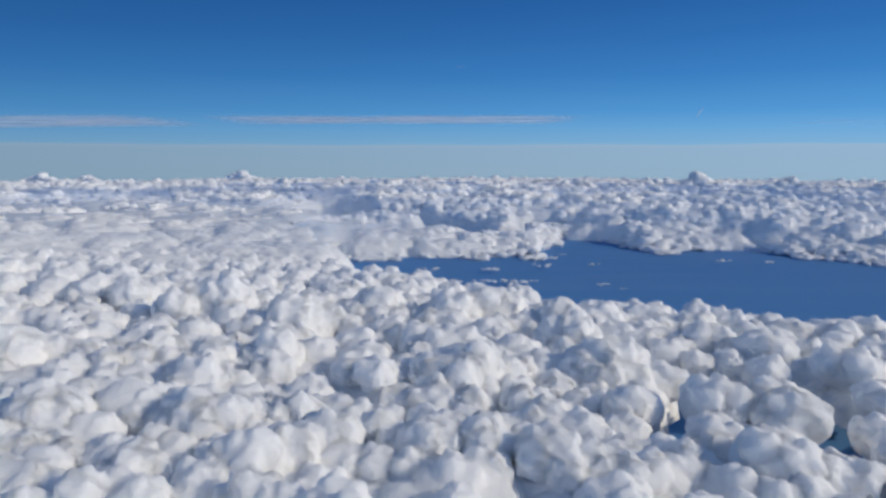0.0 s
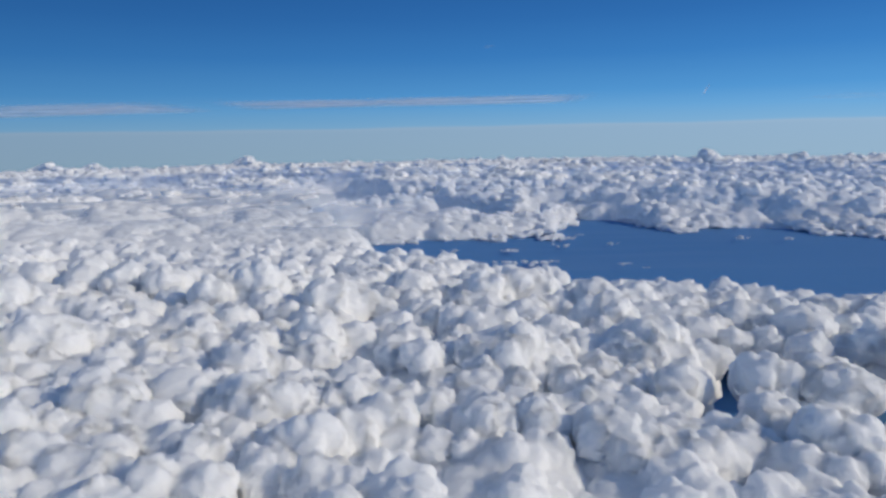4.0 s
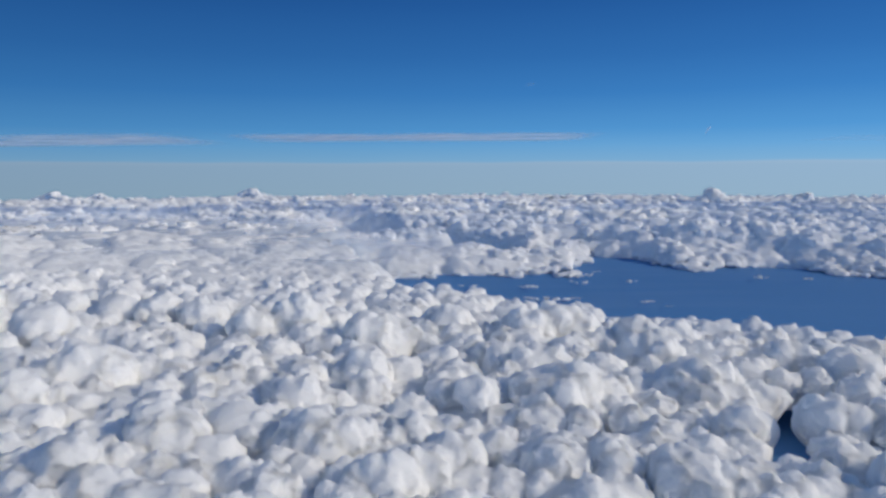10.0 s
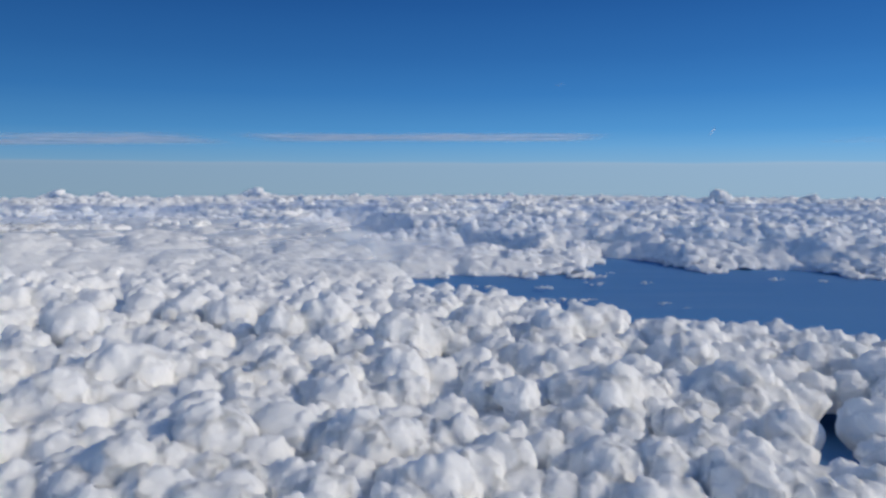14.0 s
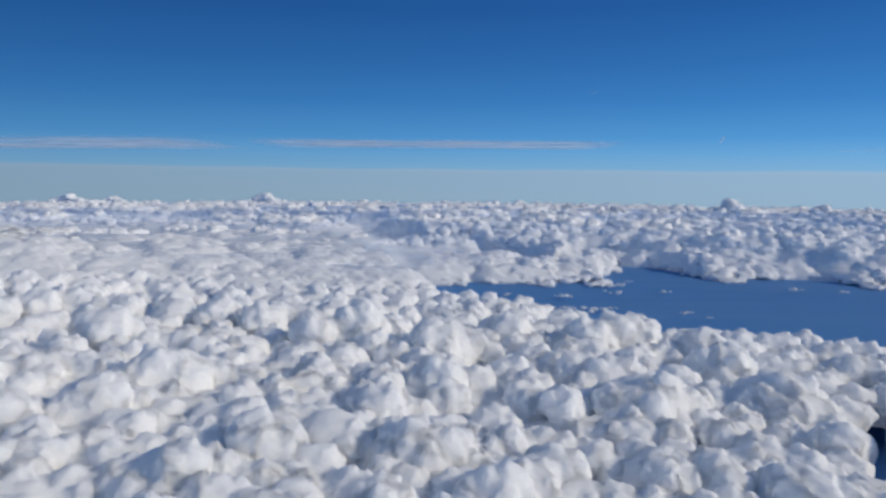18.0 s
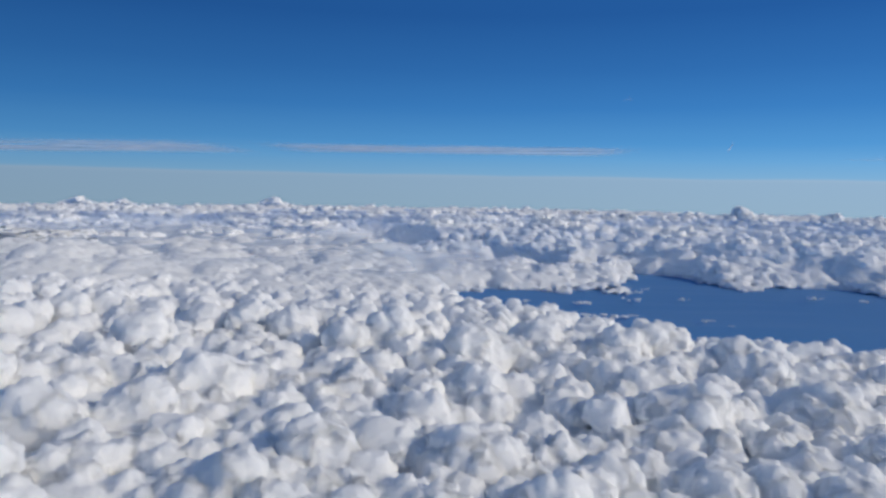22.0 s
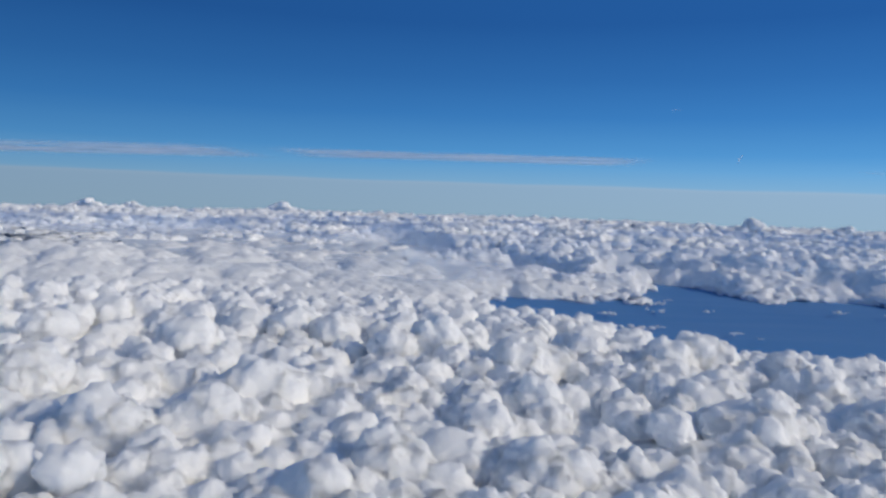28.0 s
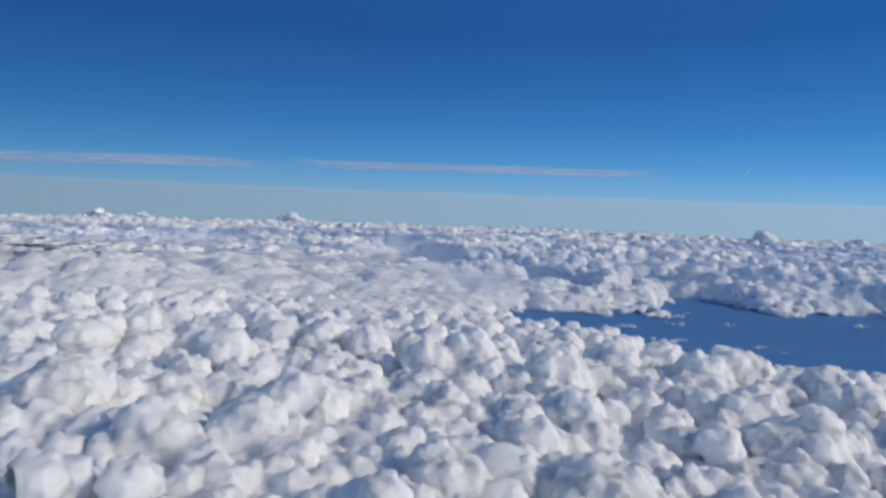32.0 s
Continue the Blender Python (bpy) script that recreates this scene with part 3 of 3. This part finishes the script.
class Lobes:
    """Round lobes melted together in a grid that fans out from the flight path, and the skin drawn round them."""

    def __init__(self, half, cols, r0, r1, rows, z0, z1, tall, lean):
        self.a, self.v = np.radians(np.linspace(-half, half, cols)), np.log(r0) + np.log(r1 / r0) * np.linspace(0, 1, rows)
        self.w = np.linspace(z0, z1, tall)
        rad = np.exp(self.v)
        self.x = (rad[:, None] * np.sin(self.a)[None, :] - 32).astype(np.float32)
        self.y = (rad[:, None] * np.cos(self.a)[None, :]).astype(np.float32)
        self.lean = lean
        self.tilt = (-lean * np.clip(self.x, -190, 150) - drop(self.x, self.y)).astype(np.float32)
        self.total = np.full((tall, rows, cols), 1e-8, np.float32)
        self.most = np.full((tall, rows, cols), -9.0, np.float32)
        self.owner = np.full((tall, rows, cols), -1, np.int32)

    def floor(self, height):
        depth = np.clip(height[None] - (self.w[:, None, None] + self.tilt[None]), -4, 5).astype(np.float32)
        self.total += np.exp(SOFT * depth)

    def add(self, x, y, z, r, who, flat=1.0):
        reach = r * 1.25 + 1.0
        dist = math.hypot(x + 32, y)
        ang = math.atan2(x + 32, y)
        i0, i1 = np.searchsorted(self.v, (math.log(max(1.0, dist - reach)), math.log(dist + reach)))
        j0, j1 = np.searchsorted(self.a, (ang - reach / dist, ang + reach / dist))
        if i1 - i0 < 1 or j1 - j0 < 1:
            return
        lift = z + self.lean * max(-190, min(150, x)) + drop(x, y)
        k0, k1 = np.searchsorted(self.w, (lift - reach * flat - 1.5, lift + reach * flat + 1.5))
        part = (slice(k0, k1), slice(i0, i1), slice(j0, j1))
        flatwise = (self.x[part[1:]] - x) ** 2 + (self.y[part[1:]] - y) ** 2
        up = (self.w[part[0]][:, None, None] + self.tilt[part[1:]][None] - z) / flat
        depth = np.clip(r - np.sqrt(flatwise[None] + up * up), -4, 5)
        self.total[part] += np.exp(SOFT * depth)
        if who is not None:
            claim = depth / r
            wins = claim > self.most[part]
            self.most[part][wins] = claim[wins]
            self.owner[part][wins] = who

    def skin(self):
        """Corners, quads and the owner of each quad, by surface nets."""
        field = np.log(self.total)
        inside = field > 0
        tall, rows, cols = field.shape
        count = np.zeros((tall - 1, rows - 1, cols - 1), np.int8)
        for c in itertools.product((0, 1), repeat=3):
            count += inside[c[0]:tall - 1 + c[0], c[1]:rows - 1 + c[1], c[2]:cols - 1 + c[2]]
        cells = np.argwhere((count > 0) & (count < 8))
        number = np.full(count.shape, -1, np.int32)
        number[tuple(cells.T)] = np.arange(len(cells))
        at, hits = np.zeros((len(cells), 3)), np.zeros(len(cells))
        for axis in range(3):
            for c in itertools.product((0, 1), repeat=2):
                low = np.insert(np.array(c), axis, 0)
                high = np.insert(np.array(c), axis, 1)
                f0, f1 = field[tuple((cells + low).T)], field[tuple((cells + high).T)]
                cross = (f0 > 0) != (f1 > 0)
                t = np.where(cross, f0 / np.where(cross, f0 - f1, 1), 0)
                step = low[None] + t[:, None] * (high - low)[None]
                at += np.where(cross[:, None], step, 0)
                hits += cross
        who = self.owner[tuple(cells.T)]
        place = cells + at / hits[:, None]
        ang = np.interp(place[:, 2], np.arange(cols), self.a)
        rad = np.exp(np.interp(place[:, 1], np.arange(rows), self.v))
        x, y = rad * np.sin(ang) - 32, rad * np.cos(ang)
        z = np.interp(place[:, 0], np.arange(tall), self.w) - self.lean * np.clip(x, -190, 150) - drop(x, y)
        faces = []
        for axis in range(3):
            a, b = [d for d in range(3) if d != axis]
            first = [slice(None)] * 3
            second = [slice(None)] * 3
            first[axis], second[axis] = slice(0, -1), slice(1, None)
            change = inside[tuple(first)] != inside[tuple(second)]
            e = np.argwhere(change)
            e = e[(e[:, a] > 0) & (e[:, b] > 0) & (e[:, a] < field.shape[a] - 1) & (e[:, b] < field.shape[b] - 1)]
            ring = []
            for da, db in ((0, 0), (1, 0), (1, 1), (0, 1)):
                c = e.copy()
                c[:, a] -= da
                c[:, b] -= db
                ring.append(number[tuple(c.T)])
            q = np.stack(ring, 1)
            turn = inside[tuple(e.T)] == (axis == 1)
            q[turn] = q[turn][:, ::-1]
            faces.append(q)
        faces = np.concatenate(faces)
        return np.stack([x, y, z], 1), faces[(faces >= 0).all(1)], who


def normals_of(p, f):
    n = np.cross(p[f[:, 2]] - p[f[:, 0]], p[f[:, 3]] - p[f[:, 1]])
    total = np.zeros_like(p)
    for k in range(4):
        np.add.at(total, f[:, k], n)
    return total / (np.linalg.norm(total, axis=1)[:, None] + 1e-9)


def patch(name, p, n, f, at, mat):
    """One piece of the skin as a mesh of its own, keeping the whole skin's normals at its rim."""
    used, f = np.unique(f, return_inverse=True)
    ob = grid_mesh(name, p[used] - at, f.reshape(-1, 4), mat)
    if len(ob.data.vertices) == len(used):
        ob.data.normals_split_custom_set_from_vertices(n[used].tolist())
    return ob


SOFT = 4.5


def raise_heaps():
    """The near bank: every dome and heap with the buds that swell from it, melted into one skin and parted again."""
    rng = np.random.default_rng(31)
    melt = Lobes(45, 530, 74, 425, 560, -14, 9.5, 58, 0.045)
    melt.floor(layer_height(melt.x.ravel(), melt.y.ravel()).reshape(melt.x.shape))
    things = [("dome", *m) for m in MASSES] + [("heap", *h) for h in HEAPS]
    for i, (sort, x, y, z, r) in enumerate(things):
        melt.add(x, y, z, r * 0.97, i if y < 250 and i < len(MASSES) + 255 else None, 0.72 if sort == "dome" else 1.0)
        if sort == "dome":
            continue
        for d in spread(rng, 11):
            d = d * np.array([1, 1, 1 if d[2] > -0.2 else -1])
            rb = r * rng.uniform(0.28, 0.5)
            c = np.array([x, y, z]) + d * (r * 1.02 - 0.55 * rb)
            melt.add(*c, rb, None)
            if y < 260:
                for e in spread(rng, 8):
                    rs = rb * rng.uniform(0.28, 0.48)
                    melt.add(*(c + e * (rb - 0.4 * rs)), rs, None)
    p, f, who = melt.skin()
    n = normals_of(p, f)
    for size, amount in ((2.2, 0.8), (1.0, 0.4)):     # curdled buds, tight on some flanks and smooth on others
        crisp = soft(swell(p[:, 0], p[:, 1], 9, 92), 0.25, 0.75)
        p = p + n * (amount * (0.4 + 0.6 * crisp) * (knobs(p, size, int(size * 10)) - 0.3))[:, None]
        n = normals_of(p, f)
    mine = who[f[:, 0]]
    order = np.argsort(mine, kind="stable")
    cuts = np.searchsorted(mine[order], np.arange(-1, len(things) + 1))
    rest = [f[order[cuts[0]:cuts[1]]]]
    for k, (sort, x, y, z, r) in enumerate(things):
        piece = f[order[cuts[k + 1]:cuts[k + 2]]]
        if len(piece) < 60:
            rest.append(piece)
            continue
        thing = patch("cumulus_dome" if sort == "dome" else "cumulus_puff", p, n, piece, (x, y, z), CLOUD)
        thing.location = (x, y, z)
        size = "broad" if r > 6 else "small" if r < 3.6 else "rounded"
        tagged(thing, "broad white cumulus dome shaded blue on one flank" if sort == "dome" else size + " bulging white cumulus puff in the dense cloud bank",
               "cumulus cloud", "domes of the cloud layer" if sort == "dome" else "puffs of the cloud layer")
    return patch("cloud_deck", p, n, np.concatenate(rest), (0, 0, 0), DECK)


def far_bank():
    """The far bank and its shelf as small heads melted together, torn where the layer is thin."""
    rng = np.random.default_rng(41)
    melt = Lobes(44, 480, 412, 1500, 370, -24, 12, 44, 0.0)
    fx, fy = melt.x.ravel(), melt.y.ravel()
    thin = 14 * (1 - soft(crowded(fx, fy), 0.28, 0.42)) * soft(np.hypot(fx, fy), 470, 600)
    melt.floor((layer_height(fx, fy) - 2.0 - thin).reshape(melt.x.shape))
    for x, y, z, r in far_heads(rng, 4000):
        melt.add(x, y, z, r, None, 0.6)
        for d in spread(rng, 8 if y < 800 else 4):
            rb = r * rng.uniform(0.25, 0.45)
            melt.add(*(np.array([x, y, z]) + d * (1, 1, 0.6 * np.sign(d[2] + 0.3)) * (r - 0.35 * rb)), rb, None)
    p, f, who = melt.skin()
    n = normals_of(p, f)
    p = p + n * (1.1 * (knobs(p, 4.5, 45) - 0.3))[:, None]
    return patch("cloud_deck", p, normals_of(p, f), f, (0, 0, 0), FAR)


def crowded(x, y):
    """How thickly the far heads stand, 0 to 1."""
    return swell(x, y, 75, 61) * 0.45 + swell(x, y * 1.6, 170, 62) * 0.35 + swell(x, y, 28, 63) * 0.2


def far_heads(rng, count):
    d = 405 * (1520 / 405) ** (rng.uniform(size=count) ** 0.8)
    a = np.radians(rng.uniform(-43, 43, count))
    x, y = d * np.sin(a) - 32, d * np.cos(a)
    lump = crowded(x, y)
    keep = (lump > 0.36) & (gap(x, y) < 0.3) & (sunk(x, y) < 0.5)
    x, y, lump, d = x[keep], y[keep], lump[keep], d[keep]
    r = rng.uniform(2.2, 6.5, len(x)) * (1 + d / 2500) * (0.65 + 0.7 * lump)
    z = layer_height(x, y) + r * (-0.45 + 1.6 * (lump - 0.4))
    n = 2200                                         # the low ragged edge of the far bank and of the shelf before it
    lx = rng.uniform(-95, 330, n)
    back = rng.uniform(size=n) ** 1.3 * 85 - 10
    ly = shore(lx) + 22 * (swell(lx, 0 * lx, 30, 71) - 0.5) + 12 * (swell(lx, 0 * lx, 11, 72) - 0.5) + back
    clump = swell(lx, ly, 26, 73) * 0.6 + swell(lx, ly, 11, 74) * 0.4
    lr = rng.uniform(1.6, 5.5, n) * (0.45 + 0.55 * soft(back, -8, 30)) * (0.6 + 0.8 * clump)
    lz = -23.2 - drop(lx, ly) + 9.0 * soft(back, -6, 60) * (0.4 + clump) + 0.2 * lr
    fits = clump > np.interp(back, (-10, 0, 25), (0.6, 0.45, 0.25))
    return np.concatenate([np.stack([x, y, z, r], 1), np.stack([lx, ly, lz, lr], 1)[fits]])


deck = raise_heaps()
tagged(far_bank(), "crowded small white cumulus heads of the far bank", "cloud layer", kind="stuff")
tagged(deck, "lumpy white cloud layer of the near bank", "cloud layer", kind="stuff")
x, y = fan(-48, 48, 560, 1450, 3000, 130)
deck = grid_mesh("cloud_deck", np.stack([x, y, fluffy(x, y)], 1), torn(x, y, 130, 560), FAR)
tagged(deck, "endless lumpy white cloud layer torn open over blue sea", "cloud layer", kind="stuff")
x, y = fan(45.8, 314.2, 300, 69, 3000, 160)
rest = grid_mesh("cloud_deck", billowed(x, y, 160, 300, 1, 0), torn(x, y, 160, 300), DECK)
tagged(rest, "white cloud layer going on round the flight path", "cloud layer", kind="stuff")
x, y = fan(177, 541, 320, 0.2, 74, 130)
rest = grid_mesh("cloud_deck", billowed(x, y, 130, 320, 2, 0) - (0, 0, 0.3), quads(130, 320), DECK)
tagged(rest, "white cloud layer right below the flight path", "cloud layer", kind="stuff")

x, y = fan(0, 360, 181, 5, 4300, 90)
sea = grid_mesh("water", np.stack([x, y, -23.5 - drop(x, y)], 1), quads(90, 181), SEA)
tagged(sea, "deep blue sea with haze painted into its colour under the clouds", "sea", kind="structure")

ang = np.radians(np.linspace(0, 360, 181))
zz = np.linspace(-290, 1450, 40)
vx = np.tile(4650 * np.sin(ang), 40)
vy = np.tile(4650 * np.cos(ang), 40)
low_sky = grid_mesh("backdrop", np.stack([vx, vy, np.repeat(zz, 181)], 1), quads(40, 181), SKY)
tagged(low_sky, "clear blue sky with a pale haze band along the horizon", "sky", kind="structure")
low_sky.visible_shadow = False


# ---- the far cloud fields ----
def far_field(count):
    """Thousands of small heads in clusters that run to the horizon, in one mesh."""
    rng = np.random.default_rng(21)
    shapes = [billow(2, 230 + i) for i in range(12)]
    d = 1430 * (2850 / 1430) ** rng.uniform(size=count)
    a = np.radians(rng.uniform(-44, 44, count))
    x, y = d * np.sin(a) - 32, d * np.cos(a)
    lump = crowded(x, y)
    keep = lump > 0.36
    d, x, y, lump = d[keep], x[keep], y[keep], lump[keep]
    r = rng.uniform(3.5, 9.0, len(d)) * (1 + d / 2200) * (0.7 + lump * 0.6)
    z = layer_height(x, y) + r * (-0.28 + 0.9 * (lump - 0.42))
    verts, faces, base = [], [], 0
    for px, py, pz, pr in zip(x, y, z, r):
        v, f = shapes[rng.integers(12)]
        t = rng.uniform(0, 6.283)
        c, sn = math.cos(t), math.sin(t)
        verts.append(v @ np.array([[c, -sn, 0], [sn, c, 0], [0, 0, 0.62]]) * pr + (px, py, pz))
        faces.append(f + base)
        base += len(v)
    return np.concatenate(verts), np.concatenate(faces)


field = grid_mesh("cloud_field", *far_field(3000), FAR)
tagged(field, "countless small white cumulus heads running to the horizon", "cumulus field", kind="stuff")


# ---- lone clouds ----
def tower(x, y, z, r, high):
    """A far cumulus that stands over its neighbours."""
    thing = new("cumulus_tower")
    thing.location = (x, y, z)
    tagged(thing, "tall white cumulus standing above the distant cloud horizon", "cumulus cloud", "towers on the horizon")
    for i in range(18):
        side = chance.uniform(-1, 1) if i else 0.1
        size = high * chance.uniform(0.32, 0.5) * (1.2 if i == 0 else 1)
        top = high * (0.85 if i == 0 else (0.95 - 0.75 * abs(side)) * chance.uniform(0.6, 1))
        puff("head" if i == 0 else "shoulder", thing, 4 if i == 0 else 3, r * side, chance.uniform(-0.2, 0.2) * r, top - size * 0.7, size * 1.3, 0.75)


tower(-606, 2105, -31, 52, 32)
tower(460, 1260, -9, 25, 24)
tower(495, 1265, -13, 18, 13)
tower(189, 1085, -9, 17, 15)
tower(222, 1090, -9, 18, 15)
tower(270, 1300, -16, 20, 12)
tower(640, 1290, -11, 26, 17)
tower(730, 1310, -17, 26, 12)
tower(-25, 1160, -9, 15, 12)
tower(-1180, 2050, -33, 50, 26)
tower(-1060, 2080, -34, 44, 20)
tower(-250, 1900, -32, 40, 18)


def scrap(x, y, z, r):
    """A torn-off shred of low cloud over the open sea."""
    thing = new("cloud_scrap")
    thing.location = (x, y, z)
    tagged(thing, "thin torn shred of white cloud over the blue gap", "cloud shred", "shreds over the gap")
    for i in range(9):
        along = chance.uniform(-1.1, 1.1)
        puff("shred", thing, 3, r * along, chance.uniform(-0.6, 0.6) * r, chance.uniform(-0.1, 0.1) * r, r * chance.uniform(0.18, 0.42) * (1.2 - abs(along) * 0.6), 0.45)


scrap(83.8, 355.0, -22.6, 3.17)
scrap(90.6, 343.1, -22.6, 1.49)
scrap(52.7, 316.9, -22.6, 2.05)
scrap(48.5, 365.8, -22.6, 2.42)
scrap(38.9, 360.2, -22.6, 7.08)
scrap(22.8, 363.8, -22.6, 5.96)
scrap(4.8, 360.1, -22.6, 6.52)
scrap(-12.8, 352.9, -22.6, 6.89)
scrap(60.7, 419.7, -22.6, 4.84)
scrap(70.2, 448.0, -22.6, 4.2)
scrap(80.5, 463.0, -22.6, 2.6)
scrap(-30.4, 372.0, -22.6, 6.1)
scrap(-48.0, 398.0, -22.6, 6.8)
scrap(-8.0, 408.0, -22.6, 5.2)
scrap(28.0, 402.0, -22.6, 4.6)
scrap(178.0, 436.0, -22.6, 4.4)
scrap(204.0, 430.0, -22.6, 3.4)
scrap(92.4, 422.5, -22.6, 3.45)


def sheet(name, mat, cx, cy, wide, deep, z, turn=0.0, lift=0.0, cols=40, rows=24):
    """A thin sheet of cloud that follows the round earth, with a rim that fades."""
    u, v = np.meshgrid(np.linspace(0, 1, cols), np.linspace(0, 1, rows))
    px, py = (u.ravel() - 0.5) * wide, (v.ravel() - 0.5) * deep
    c, sn = math.cos(radians(turn)), math.sin(radians(turn))
    x, y = cx + px * c - py * sn, cy + px * sn + py * c
    hz = z + lift * (swell(x, y, max(wide, deep) / 6, 81) - 0.5) - drop(x, y)
    ob = grid_mesh(name, np.stack([x, y, hz], 1), quads(rows, cols), mat)
    layer = ob.data.uv_layers.new(name="UVMap")
    at = np.empty(len(ob.data.loops), np.int32)
    ob.data.loops.foreach_get("vertex_index", at)
    layer.data.foreach_set("uv", np.stack([u.ravel()[at], v.ravel()[at]], 1).astype(np.float32).ravel())
    return ob


VEIL = veil_material("veil", (0.72, 0.80, 0.90), (1.0, 0.5, 1.0), 0.018, 0.22, 0.7, 0.72, (0.25, 0.25))
CIRRUS = veil_material("cirrus", (0.86, 0.92, 0.99), (0.35, 1.0, 1.0), 0.022, 0.2, 0.62, 0.85, (0.14, 0.25))
WISP = veil_material("wisp", (0.95, 0.95, 0.97), (0.3, 1.0, 1.0), 0.02, 0.35, 0.7, 0.16, (0.1, 0.2))

# an added sheet whose blue colour stands in for haze over the far clouds
HAZE_TINT = haze_tint_material()
tagged(sheet("haze_tint_sheet", HAZE_TINT, 0, 1690, 4200, 2700, 4.0, 0, 0, 60, 60), "thin added blue sheet imitating haze over the distant clouds", "haze", kind="structure")
tagged(sheet("cloud_veil", VEIL, -225, 450, 420, 330, 8.5, 8, 5), "thin milky veil of mist over the cloud tops", "cloud veil", "veils of mist")
tagged(sheet("cloud_veil", VEIL, -105, 395, 210, 170, 2.5, -6, 3), "pale drift of mist spilling over the gap's edge", "cloud veil", "veils of mist")
tagged(sheet("cirrus_streak", CIRRUS, -600, 915, 560, 280, 95, 0), "long pale cirrus streak in the blue sky", "cirrus cloud", "cirrus streaks")
tagged(sheet("cirrus_streak", CIRRUS, -60, 915, 490, 200, 95.5, 0), "long thin tapering pale cirrus streak in the sky", "cirrus cloud", "cirrus streaks")
tagged(sheet("cirrus_streak", WISP, 620, 915, 330, 140, 95, 0), "barely visible cirrus wisp in the blue sky", "cirrus cloud", "cirrus streaks")


def trail(x, y, z, length, slope, thick, mat):
    """A short vapour trail: a tapering tube along a slanted line."""
    verts, faces = [], []
    for i in range(13):
        k = i / 12
        r = thick * (0.25 + 0.75 * math.sin(math.pi * min(1, k * 1.1)) ** 0.7)
        for j in range(8):
            a = 6.283 * j / 8
            verts.append(((k - 0.5) * length + r * math.cos(a) * 0.3, r * math.cos(a), (k - 0.5) * length * slope + 0.06 * length * math.sin(3 * k) + r * math.sin(a)))
    for i in range(12):
        for j in range(8):
            faces.append((i * 8 + j, i * 8 + (j + 1) % 8, i * 8 + 8 + (j + 1) % 8, i * 8 + 8 + j))
    faces.append(tuple(range(7, -1, -1)))
    faces.append(tuple(range(96, 104)))
    ob = grown("vapour_trail", verts, faces, mat)
    ob.location = (x, y, z)
    return ob


def vapour(name, dense):
    m, N, L = material(name)
    clear, white = N.new("ShaderNodeBsdfTransparent"), node(N, "ShaderNodeBsdfDiffuse", Color=(0.95, 0.95, 0.97, 1))
    mixed = node(N, "ShaderNodeMixShader", Fac=dense)
    L.new(clear.outputs[0], mixed.inputs[1])
    L.new(white.outputs[0], mixed.inputs[2])
    L.new(mixed.outputs[0], N.new("ShaderNodeOutputMaterial").inputs["Surface"])
    return m


tagged(trail(900, 2480, 190, 20, 1.5, 4.0, vapour("pale_vapour", 0.5)), "short white slanting vapour trail high above the horizon", "vapour trail")
tagged(trail(5.4, 214, 70, 3.2, 0.1, 0.2, vapour("thin_vapour", 0.09)), "faint tiny vapour trail in the open blue sky", "vapour trail")
